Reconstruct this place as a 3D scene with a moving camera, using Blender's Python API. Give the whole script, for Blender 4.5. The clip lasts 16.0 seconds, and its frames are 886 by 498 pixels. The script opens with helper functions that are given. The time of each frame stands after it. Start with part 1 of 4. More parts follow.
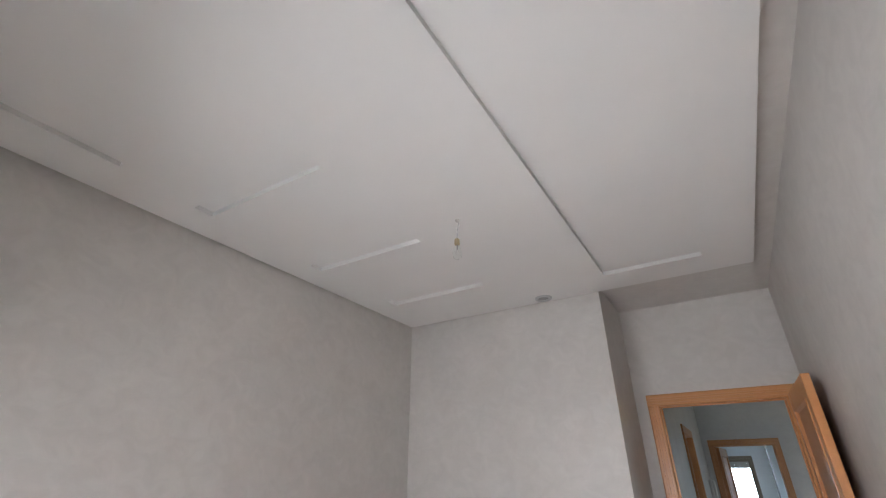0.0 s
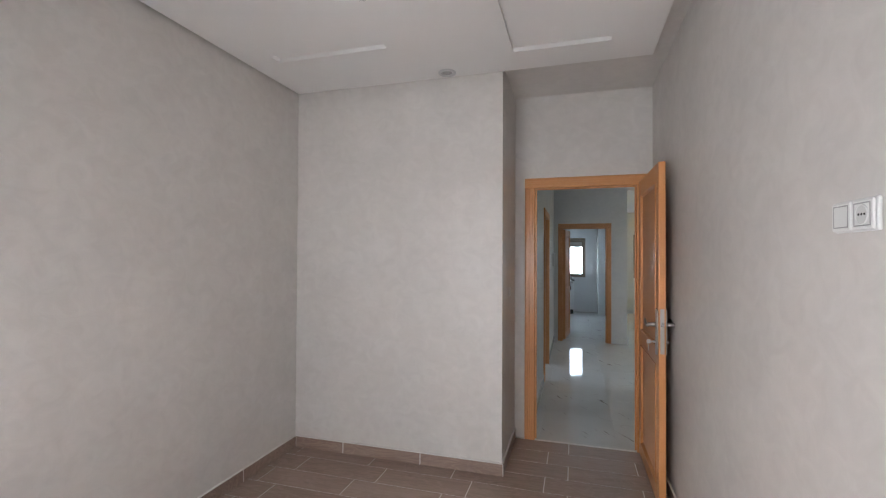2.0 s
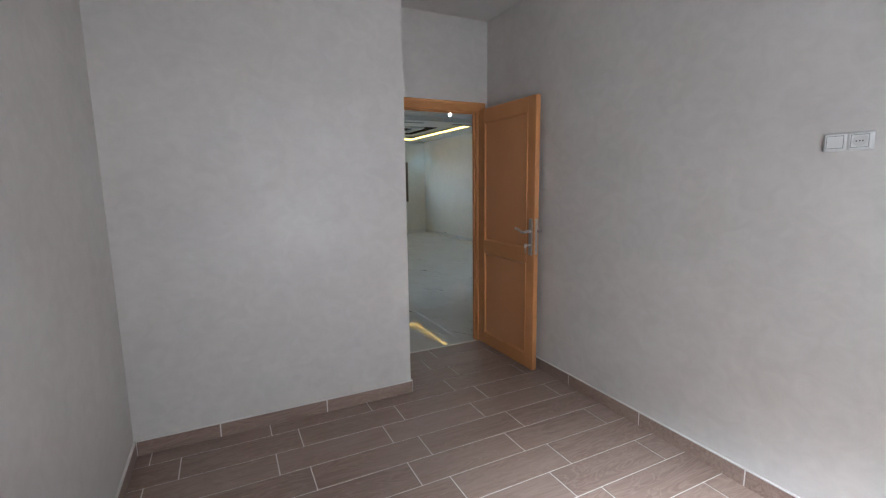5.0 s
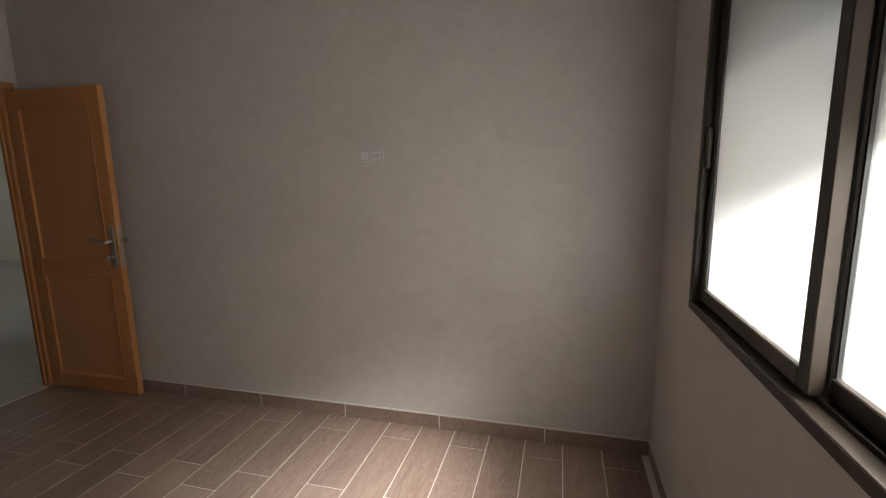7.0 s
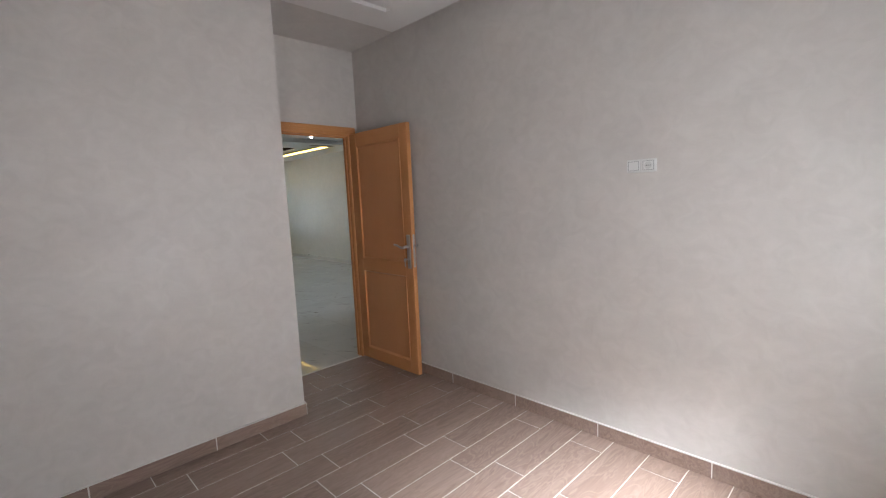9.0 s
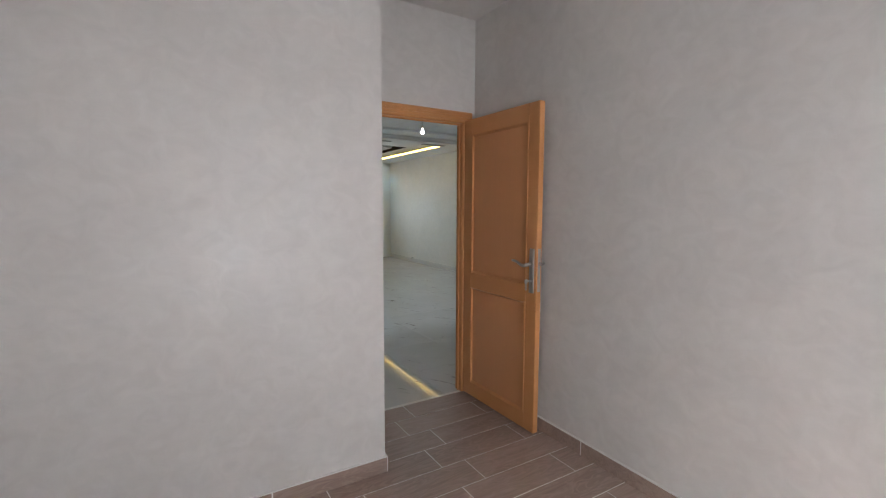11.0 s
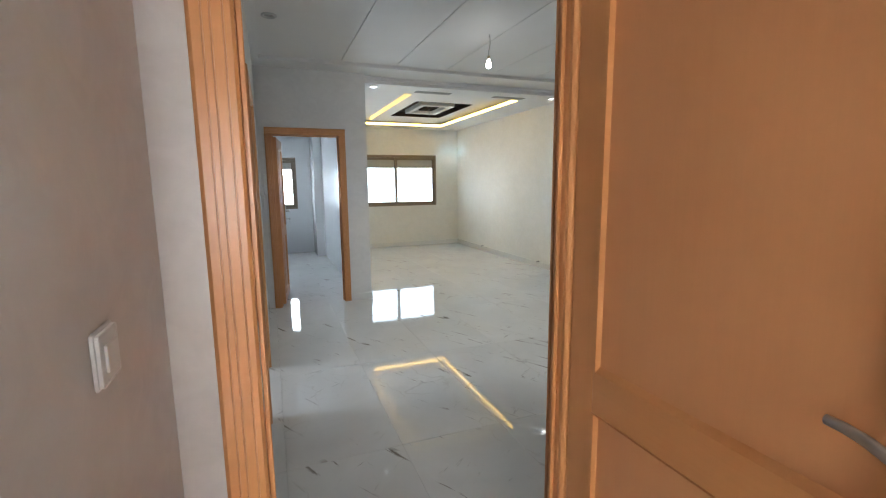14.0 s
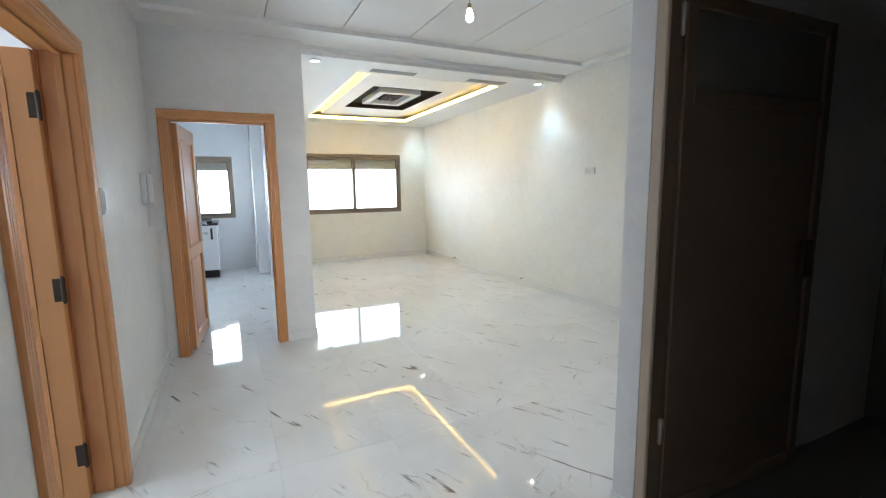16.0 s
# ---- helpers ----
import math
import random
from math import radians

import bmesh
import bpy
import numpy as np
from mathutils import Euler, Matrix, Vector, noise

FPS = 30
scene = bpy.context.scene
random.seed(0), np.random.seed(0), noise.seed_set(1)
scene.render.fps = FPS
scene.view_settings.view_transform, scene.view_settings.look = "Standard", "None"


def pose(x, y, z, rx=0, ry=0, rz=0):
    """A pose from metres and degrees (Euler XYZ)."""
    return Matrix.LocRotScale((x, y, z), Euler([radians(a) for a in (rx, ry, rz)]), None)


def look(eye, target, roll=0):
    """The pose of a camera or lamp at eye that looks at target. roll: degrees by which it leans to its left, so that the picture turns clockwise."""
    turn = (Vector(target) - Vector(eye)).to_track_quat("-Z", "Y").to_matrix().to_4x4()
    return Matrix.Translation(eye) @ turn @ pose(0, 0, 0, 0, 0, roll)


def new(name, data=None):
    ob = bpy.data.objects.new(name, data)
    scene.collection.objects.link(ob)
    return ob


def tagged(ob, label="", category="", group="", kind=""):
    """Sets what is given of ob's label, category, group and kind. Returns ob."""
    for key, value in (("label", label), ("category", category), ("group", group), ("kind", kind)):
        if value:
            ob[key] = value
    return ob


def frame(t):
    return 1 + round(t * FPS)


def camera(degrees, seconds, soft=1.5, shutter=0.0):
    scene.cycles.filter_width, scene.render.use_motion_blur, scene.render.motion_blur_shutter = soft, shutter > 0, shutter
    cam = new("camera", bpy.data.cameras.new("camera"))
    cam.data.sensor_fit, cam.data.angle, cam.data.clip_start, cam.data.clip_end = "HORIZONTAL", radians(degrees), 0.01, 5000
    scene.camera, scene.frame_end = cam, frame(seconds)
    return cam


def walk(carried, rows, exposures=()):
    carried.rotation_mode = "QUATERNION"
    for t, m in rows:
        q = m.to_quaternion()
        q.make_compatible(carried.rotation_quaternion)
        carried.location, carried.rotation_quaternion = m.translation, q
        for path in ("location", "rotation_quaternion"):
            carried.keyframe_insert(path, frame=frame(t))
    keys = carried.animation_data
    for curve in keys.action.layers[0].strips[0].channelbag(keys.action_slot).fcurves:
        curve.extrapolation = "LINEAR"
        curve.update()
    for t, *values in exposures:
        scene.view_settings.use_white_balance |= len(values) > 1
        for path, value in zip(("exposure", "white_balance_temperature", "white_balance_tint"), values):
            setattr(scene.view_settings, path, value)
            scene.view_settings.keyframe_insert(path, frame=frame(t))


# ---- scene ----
cam = camera(89.7, 16.0, 1.2)
PATH = [
    (0, (-0.446, -3.762, 1.577), (-1.372, -2.241, 2.488), -0.2),
    (0.5, (-0.452, -3.753, 1.58), (-1.346, -2.232, 2.522), 0.1),
    (1, (-0.475, -3.732, 1.533), (-1.394, -1.98, 1.827), -0.5),
    (1.5, (-0.473, -3.714, 1.513), (-1.191, -1.85, 1.629), -0.9),
    (2, (-0.571, -3.687, 1.485), (-1.137, -1.769, 1.513), 0.3),
    (2.5, (-0.758, -3.584, 1.446), (-1.073, -1.61, 1.371), 1.1),
    (3, (-1.031, -3.486, 1.446), (-1.173, -1.496, 1.313), 1.0),
    (3.5, (-1.372, -3.432, 1.457), (-1.017, -1.472, 1.272), 0.8),
    (3.7, (-1.508, -3.412, 1.452), (-1.096, -1.466, 1.243), 0.3),
    (5.8, (-2.34, -3.407, 1.438), (-0.939, -2.026, 1.078), -1.0),
    (6, (-2.369, -3.435, 1.45), (-0.826, -2.215, 1.085), -1.3),
    (6.5, (-2.345, -3.518, 1.442), (-0.56, -2.683, 1.103), -0.6),
    (7, (-2.319, -3.558, 1.461), (-0.411, -3.055, 1.134), -1.0),
    (7.5, (-2.355, -3.513, 1.461), (-0.487, -2.864, 1.161), -1.4),
    (8, (-2.364, -3.505, 1.447), (-0.671, -2.47, 1.198), -2.1),
    (8.5, (-2.374, -3.494, 1.46), (-0.812, -2.268, 1.222), -2.5),
    (9, (-2.385, -3.487, 1.457), (-0.995, -2.068, 1.226), -2.6),
    (9.5, (-2.361, -3.388, 1.445), (-1.09, -1.865, 1.192), -2.2),
    (10, (-2.28, -3.207, 1.47), (-1.065, -1.644, 1.189), -1.8),
    (10.2, (-2.236, -3.145, 1.454), (-1.089, -1.518, 1.255), -1.1),
    (12.3, (-1.387, -2.05, 1.418), (-0.483, -0.283, 1.173), -0.1),
    (12.5, (-1.309, -1.947, 1.428), (-0.45, -0.159, 1.172), -0.1),
    (13, (-1.14, -1.633, 1.407), (-0.358, 0.184, 1.115), -0.2),
    (13.5, (-1.01, -1.296, 1.411), (-0.252, 0.532, 1.118), -0.5),
    (14, (-0.838, -0.976, 1.417), (-0.124, 0.869, 1.124), -0.6),
    (14.5, (-0.717, -0.667, 1.399), (-0.053, 1.198, 1.114), -0.5),
    (15, (-0.651, -0.367, 1.402), (-0.02, 1.511, 1.131), -0.7),
    (15.5, (-0.517, -0.07, 1.389), (0.139, 1.799, 1.116), -0.9),
    (16, (-0.374, 0.175, 1.406), (0.476, 1.963, 1.128), -0.8),
]
EXPOSURES = [
    (0.0, -0.05, 6300, 10), (0.8, 0.06, 6300, 11), (1.5, 0.08, 6350, 11), (3.0, 0.15, 6250, 10), (3.7, -0.1, 6150, 10), (5.8, -0.3, 5900, 8), (6.5, -0.45, 6050, 9),
    (7.0, -1.5, 7400, 12), (7.5, -0.72, 9900, 15), (8.0, 0.02, 7600, 20), (8.5, -0.12, 6750, 15), (9.0, -0.22, 6400, 12), (9.5, -0.22, 6250, 10), (10.2, -0.1, 6200, 10),
    (12.5, 0.15, 6350, 12), (13.5, 0.18, 6400, 12), (14.0, 0.85, 6600, 12), (14.5, 0.98, 6600, 12), (15.0, 1.14, 6600, 12), (15.5, 1.40, 6400, 12), (16.0, 1.46, 6400, 12),
]
walk(cam, [(t, look(eye, target, roll)) for t, eye, target, roll in PATH], EXPOSURES)

# ---- world and light ----
SUN_TO = Vector((0.43, 1.0, -1.14)).normalized()
world = bpy.data.worlds.new("world")
scene.world = world
world.use_nodes = True
wn = world.node_tree
sky = wn.nodes.new("ShaderNodeTexSky")
sky.sky_type = "NISHITA"
sky.sun_disc = False
sky.sun_elevation = radians(43.5)
sky.sun_rotation = math.atan2(-SUN_TO.x, -SUN_TO.y)
sky.dust_density = 2.5
wn.links.new(sky.outputs[0], wn.nodes["Background"].inputs[0])
wn.nodes["Background"].inputs[1].default_value = 0.15

sun_data = bpy.data.lights.new("sun", "SUN")
sun_data.energy, sun_data.angle, sun_data.color = 5.0, radians(13), (1, 0.985, 0.965)
sun = new("sun", sun_data)
sun.matrix_world = look((-4, -9, 8), Vector((-4, -9, 8)) + SUN_TO)


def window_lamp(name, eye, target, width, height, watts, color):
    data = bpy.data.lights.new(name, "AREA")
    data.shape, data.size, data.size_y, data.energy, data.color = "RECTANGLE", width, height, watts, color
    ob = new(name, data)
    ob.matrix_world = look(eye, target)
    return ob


SKY_WHITE = (0.70, 0.86, 1.0)
day = window_lamp("bedroom_daylight", (-1.29, -4.36, 1.26), (-0.62, -2.8, 0.78), 1.44, 0.52, 32, (0.96, 0.975, 1.0))
day.data.spread = radians(166)
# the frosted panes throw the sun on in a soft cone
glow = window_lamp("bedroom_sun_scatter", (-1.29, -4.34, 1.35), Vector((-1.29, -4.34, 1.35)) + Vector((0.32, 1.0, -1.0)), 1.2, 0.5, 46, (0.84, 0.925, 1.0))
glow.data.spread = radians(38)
window_lamp("salon_daylight", (1.84, 9.65, 1.45), (2.5, 5.5, 1.1), 2.7, 1.3, 44, SKY_WHITE)
window_lamp("kitchen_daylight", (-0.85, 9.30, 1.40), (-0.85, 6.0, 0.9), 1.4, 0.95, 50, SKY_WHITE)
window_lamp("side_room_daylight", (-4.2, 2.4, 1.5), (-2, 2.4, 1.2), 1.0, 0.9, 38, SKY_WHITE)


# ---- materials ----
def material(name, base, rough=0.5, metal=0.0, spec=0.5):
    m = bpy.data.materials.new(name)
    m.use_nodes = True
    b = m.node_tree.nodes["Principled BSDF"]
    b.inputs["Base Color"].default_value = (*base, 1)
    b.inputs["Roughness"].default_value = rough
    b.inputs["Metallic"].default_value = metal
    b.inputs["Specular IOR Level"].default_value = spec
    return m


def node(m, kind, **values):
    n = m.node_tree.nodes.new(kind)
    for key, value in values.items():
        n.inputs[key.replace("_", " ")].default_value = value
    return n


def link(m, a, b):
    m.node_tree.links.new(a, b)


def ramp(m, source, stops):
    n = m.node_tree.nodes.new("ShaderNodeValToRGB")
    els = n.color_ramp.elements
    while len(els) < len(stops):
        els.new(0.5)
    for e, (p, c) in zip(els, stops):
        e.position, e.color = p, (c, c, c, 1) if isinstance(c, float) else (*c, 1)
    link(m, source, n.inputs[0])
    return n.outputs[0]


def coords(m, scale=(1, 1, 1), kind="Position", jitter=False):
    """World or object coordinates, stretched, and shifted by a random amount for each piece."""
    if kind == "Position":
        out = m.node_tree.nodes.new("ShaderNodeNewGeometry").outputs["Position"]
    else:
        out = m.node_tree.nodes.new("ShaderNodeTexCoord").outputs["Object"]
    mp = node(m, "ShaderNodeMapping")
    mp.inputs["Scale"].default_value = scale
    link(m, out, mp.inputs["Vector"])
    if jitter:
        rnd = m.node_tree.nodes.new("ShaderNodeObjectInfo").outputs["Random"]
        mul = m.node_tree.nodes.new("ShaderNodeVectorMath")
        mul.operation = "MULTIPLY"
        mul.inputs[1].default_value = (61.0, 37.0, 23.0)
        link(m, rnd, mul.inputs[0])
        link(m, mul.outputs[0], mp.inputs["Location"])
    return mp.outputs["Vector"]


def noise_tex(m, vector, scale, detail=4.0, rough=0.55, distort=0.0):
    n = node(m, "ShaderNodeTexNoise", Scale=scale, Detail=detail, Roughness=rough, Distortion=distort)
    link(m, vector, n.inputs["Vector"])
    return n.outputs[0]


def mix(m, fac, a, b):
    n = m.node_tree.nodes.new("ShaderNodeMix")
    n.data_type = "RGBA"
    for value, slot in ((fac, 0), (a, 6), (b, 7)):
        if isinstance(value, (tuple, list)):
            n.inputs[slot].default_value = (*value, 1)
        elif isinstance(value, float):
            n.inputs[slot].default_value = value
        else:
            link(m, value, n.inputs[slot])
    return n.outputs[2]


def bump(m, source, strength, distance):
    n = node(m, "ShaderNodeBump", Strength=strength, Distance=distance)
    link(m, source, n.inputs["Height"])
    link(m, n.outputs[0], m.node_tree.nodes["Principled BSDF"].inputs["Normal"])


def bsdf(m):
    return m.node_tree.nodes["Principled BSDF"].inputs


def plaster(name, low, high, rough_low, rough_high, cloud=2.2):
    """Trowelled pearl plaster: broad clouds, combed strokes and a satin sheen in patches."""
    m = material(name, high, 0.5)
    big = noise_tex(m, coords(m), cloud, 4, 0.55, 0.6)
    strokes = noise_tex(m, coords(m, (1.0, 1.0, 1.3)), 9.0, 4, 0.58, 1.3)
    patches = noise_tex(m, coords(m), 1.2, 3, 0.5, 0.5)
    fine = noise_tex(m, coords(m), 150.0, 3, 0.6)
    tone = mix(m, 0.5, ramp(m, big, [(0.3, 0.0), (0.7, 1.0)]), ramp(m, strokes, [(0.34, 0.0), (0.66, 1.0)]))
    link(m, mix(m, tone, low, high), bsdf(m)["Base Color"])
    link(m, mix(m, ramp(m, patches, [(0.35, 0.0), (0.65, 1.0)]), (rough_high,) * 3, (rough_low,) * 3), bsdf(m)["Roughness"])
    relief = mix(m, ramp(m, patches, [(0.40, 0.2), (0.64, 1.0)]), (0.5, 0.5, 0.5), strokes)
    bump(m, mix(m, 0.10, relief, fine), 0.30, 0.007)
    return m


PLASTER = plaster("beige_pearl_plaster", (0.565, 0.535, 0.511), (0.655, 0.623, 0.596), 0.31, 0.55)
HALL_WALL = plaster("pale_grey_pearl_plaster", (0.645, 0.635, 0.625), (0.725, 0.715, 0.705), 0.42, 0.62)
CREAM_WALL = plaster("cream_pearl_plaster", (0.70, 0.695, 0.655), (0.78, 0.772, 0.735), 0.45, 0.6)


def gypsum(name, base, rough):
    m = material(name, base, rough)
    n = noise_tex(m, coords(m), 1.7, 4)
    link(m, mix(m, ramp(m, n, [(0.3, 0.0), (0.7, 1.0)]), tuple(c * 0.96 for c in base), base), bsdf(m)["Base Color"])
    bump(m, noise_tex(m, coords(m), 60.0, 3), 0.08, 0.002)
    return m


CEILING = gypsum("white_gypsum_paint", (0.80, 0.79, 0.78), 0.6)
KITCHEN_TILE = gypsum("white_wall_tile", (0.76, 0.77, 0.78), 0.15)


def wood_lacquer(name, dark, light, rough=0.33, along=2):
    """Varnished beech: long grain along one axis, with a faint fleck."""
    m = material(name, light, rough)
    s = [26.0, 26.0, 26.0]
    s[along] = 1.1
    grain = noise_tex(m, coords(m, tuple(s)), 1.6, 6, 0.65, 0.5)
    fleck = noise_tex(m, coords(m, tuple(4 * v for v in s)), 2.0, 3, 0.5)
    broad = noise_tex(m, coords(m), 3.0, 3)
    tone = mix(m, 0.22, ramp(m, grain, [(0.2, 0.0), (0.8, 1.0)]), ramp(m, fleck, [(0.35, 0.0), (0.6, 1.0)]))
    tone = mix(m, 0.55, tone, ramp(m, broad, [(0.3, 0.0), (0.7, 1.0)]))
    link(m, mix(m, tone, dark, light), bsdf(m)["Base Color"])
    link(m, mix(m, broad, (rough - 0.08,) * 3, (rough + 0.12,) * 3), bsdf(m)["Roughness"])
    bump(m, grain, 0.06, 0.001)
    return m


DOOR_WOOD = wood_lacquer("orange_varnished_wood", (0.53, 0.232, 0.080), (0.62, 0.29, 0.112))
PANEL_WOOD = wood_lacquer("pale_orange_veneer", (0.57, 0.262, 0.108), (0.63, 0.298, 0.128))
DOOR_RAIL = wood_lacquer("orange_varnished_rail_wood", (0.53, 0.232, 0.080), (0.62, 0.29, 0.112), 0.33, 1)
HEAD_WOOD = wood_lacquer("orange_varnished_head_wood", (0.53, 0.236, 0.080), (0.62, 0.292, 0.110), 0.33, 0)

# wood-look porcelain planks, grain along x
PLANK = material("brown_wood_look_porcelain", (0.27, 0.175, 0.125), 0.38)
pv = coords(PLANK, (1.4, 16, 16), "Object", True)
pg = noise_tex(PLANK, pv, 1.5, 6, 0.62, 1.1)
pr = PLANK.node_tree.nodes.new("ShaderNodeObjectInfo").outputs["Random"]
ptone = mix(PLANK, 0.35, ramp(PLANK, pg, [(0.3, 0.0), (0.72, 1.0)]), pr)
figure = noise_tex(PLANK, coords(PLANK, (1.1, 5.0, 5.0), "Object", True), 1.9, 2, 0.5, 2.6)
rings = ramp(PLANK, figure, [(0.40, 0.0), (0.46, 0.55), (0.50, 0.0), (0.56, 0.0), (0.60, 0.5), (0.65, 0.05)])
ptone = mix(PLANK, rings, ptone, (1.15, 1.15, 1.15))
link(PLANK, mix(PLANK, ptone, (0.200, 0.132, 0.105), (0.345, 0.248, 0.205)), bsdf(PLANK)["Base Color"])
link(PLANK, mix(PLANK, pg, (0.34,) * 3, (0.52,) * 3), bsdf(PLANK)["Roughness"])
bump(PLANK, pg, 0.12, 0.001)

GROUT = gypsum("pale_beige_grout", (0.76, 0.73, 0.69), 0.8)

# polished white marble-look porcelain with sparse brown-grey veins
MARBLE = material("polished_white_marble_porcelain", (0.72, 0.71, 0.69), 0.045, 0.0, 0.28)
mv = coords(MARBLE, (1, 1, 1), "Object", True)


def ridge(vector, scale, width, distort):
    """Thin lines where a slow noise crosses its middle."""
    n = noise_tex(MARBLE, vector, scale, 3, 0.5, distort)
    sub = MARBLE.node_tree.nodes.new("ShaderNodeMath")
    sub.operation = "SUBTRACT"
    sub.inputs[1].default_value = 0.5
    link(MARBLE, n, sub.inputs[0])
    ab = MARBLE.node_tree.nodes.new("ShaderNodeMath")
    ab.operation = "ABSOLUTE"
    link(MARBLE, sub.outputs[0], ab.inputs[0])
    return ramp(MARBLE, ab.outputs[0], [(0.0, 1.0), (width, 0.6), (width * 2.2, 0.0)])


def times(a, b):
    n = MARBLE.node_tree.nodes.new("ShaderNodeMath")
    n.operation = "MULTIPLY"
    link(MARBLE, a, n.inputs[0])
    link(MARBLE, b, n.inputs[1])
    return n.outputs[0]


def dashes(turn, length, width, low, high):
    """Short lens-shaped strokes along one slant, a few to a tile."""
    mp = node(MARBLE, "ShaderNodeMapping")
    mp.inputs["Rotation"].default_value = (0, 0, radians(turn))
    link(MARBLE, mv, mp.inputs["Vector"])
    mp2 = node(MARBLE, "ShaderNodeMapping")
    mp2.inputs["Scale"].default_value = (1 / length, 1 / width, 1)
    link(MARBLE, mp.outputs["Vector"], mp2.inputs["Vector"])
    n = noise_tex(MARBLE, mp2.outputs["Vector"], 1.0, 5, 0.62, 0.7)
    return ramp(MARBLE, n, [(low, 0.0), (high, 1.0)])


rare = ramp(MARBLE, noise_tex(MARBLE, mv, 2.6, 2, 0.5), [(0.455, 0.0), (0.565, 1.0)])
strong = times(dashes(62, 0.42, 0.056, 0.612, 0.675), rare)
second = times(dashes(-40, 0.30, 0.055, 0.635, 0.71), rare)
faint = times(ridge(mv, 1.7, 0.0032, 0.3), ramp(MARBLE, noise_tex(MARBLE, mv, 2.0, 2), [(0.46, 0.0), (0.60, 0.5)]))
cloud = noise_tex(MARBLE, mv, 1.3, 5, 0.6, 0.6)
ground_tone = mix(MARBLE, ramp(MARBLE, cloud, [(0.35, 0.0), (0.7, 1.0)]), (0.60, 0.59, 0.57), (0.68, 0.67, 0.65))
veined = mix(MARBLE, faint, ground_tone, (0.45, 0.42, 0.38))
veined = mix(MARBLE, second, veined, (0.33, 0.31, 0.285))
link(MARBLE, mix(MARBLE, strong, veined, (0.19, 0.16, 0.135)), bsdf(MARBLE)["Base Color"])
bsdf(MARBLE)["IOR"].default_value = 1.5
bump(MARBLE, noise_tex(MARBLE, coords(MARBLE, (1, 0.6, 1)), 13.0, 2), 0.012, 0.01)

LIP = gypsum("pale_plaster_bead", (0.70, 0.675, 0.65), 0.6)
JOINT = gypsum("pale_grey_joint", (0.60, 0.59, 0.57), 0.5)
BASE_TILE = gypsum("glossy_white_skirting_tile", (0.74, 0.735, 0.72), 0.12)
BRONZE = material("bronze_anodised_aluminium", (0.038, 0.028, 0.021), 0.45, 0.3)
TAUPE = material("taupe_anodised_aluminium", (0.24, 0.19, 0.14), 0.36, 0.3)
RUBBER = material("black_rubber_gasket", (0.012, 0.012, 0.012), 0.6)
CHROME = material("satin_chrome", (0.70, 0.70, 0.71), 0.22, 1.0)
STEEL = material("brushed_steel", (0.50, 0.485, 0.47), 0.33, 1.0)
DARK_METAL = material("dark_oxidised_metal", (0.06, 0.045, 0.035), 0.45, 0.8)
# darker copy of the white plastic, painting the shade in a socket well
SHADED_WHITE = material("shaded_white_plastic", (0.60, 0.60, 0.59), 0.4)
WHITE_PLASTIC = material("white_abs_plastic", (0.72, 0.72, 0.71), 0.35)
GREY_PLASTIC = material("grey_plastic", (0.33, 0.33, 0.33), 0.4)
BRASS = material("aged_brass", (0.46, 0.38, 0.24), 0.35, 0.7)
BLACK = material("black_gloss_stone", (0.012, 0.012, 0.013), 0.12)
CABINET_WHITE = material("white_lacquered_board", (0.78, 0.78, 0.78), 0.22)
SHUTTER = material("grey_brown_pvc_shutter", (0.56, 0.53, 0.50), 0.5)
# concrete with the stairwell's lack of light put into its colour
CONCRETE = gypsum("darkened_bare_concrete", (0.13, 0.125, 0.115), 0.85)
EARTH = gypsum("dusty_pale_ground", (0.40, 0.38, 0.35), 0.9)
BROWN_PAINT = gypsum("dull_brown_metal_paint", (0.14, 0.10, 0.07), 0.55)
# flat grey that stands in for shade in the ceiling joints and slots
SHADE_GREY = gypsum("grey_joint_shadow_paint", (0.30, 0.30, 0.29), 0.8)
WENGE = wood_lacquer("dark_wenge_board", (0.028, 0.018, 0.013), (0.06, 0.04, 0.028), 0.7, 0)
bsdf(WENGE)["Specular IOR Level"].default_value = 0.08


SHUTTER_LENS = material("milky_spot_lens", (0.40, 0.40, 0.40), 0.25)
SATIN_GREY = material("satin_grey_metal_trim", (0.55, 0.55, 0.56), 0.35, 0.4)


def glowing(name, color, strength):
    m = material(name, color, 0.4)
    bsdf(m)["Emission Color"].default_value = (*color, 1)
    bsdf(m)["Emission Strength"].default_value = strength
    return m


LED_WARM = glowing("warm_led_tape", (1.0, 0.66, 0.17), 8.0)
LAMP_COOL = glowing("cool_white_lamp", (0.92, 0.97, 1.0), 22.0)


def glass(name, rough, relief):
    m = bpy.data.materials.new(name)
    m.use_nodes = True
    b = bsdf(m)
    b["Base Color"].default_value = (0.95, 0.98, 0.97, 1)
    b["Transmission Weight"].default_value = 1.0
    b["Roughness"].default_value = rough
    b["IOR"].default_value = 1.45 if relief else 1.05
    if relief:
        bump(m, noise_tex(m, coords(m), 170.0, 3, 0.6), 0.5, 0.004)
    return m


FROSTED = glass("frosted_hammered_glass", 0.55, True)
CLEAR = glass("clear_glass", 0.0, False)
BULB_GLASS = glass("clear_bulb_glass", 0.02, False)
bsdf(BULB_GLASS)["IOR"].default_value = 1.06
TAN = gypsum("tan_metal_paint", (0.46, 0.37, 0.29), 0.5)


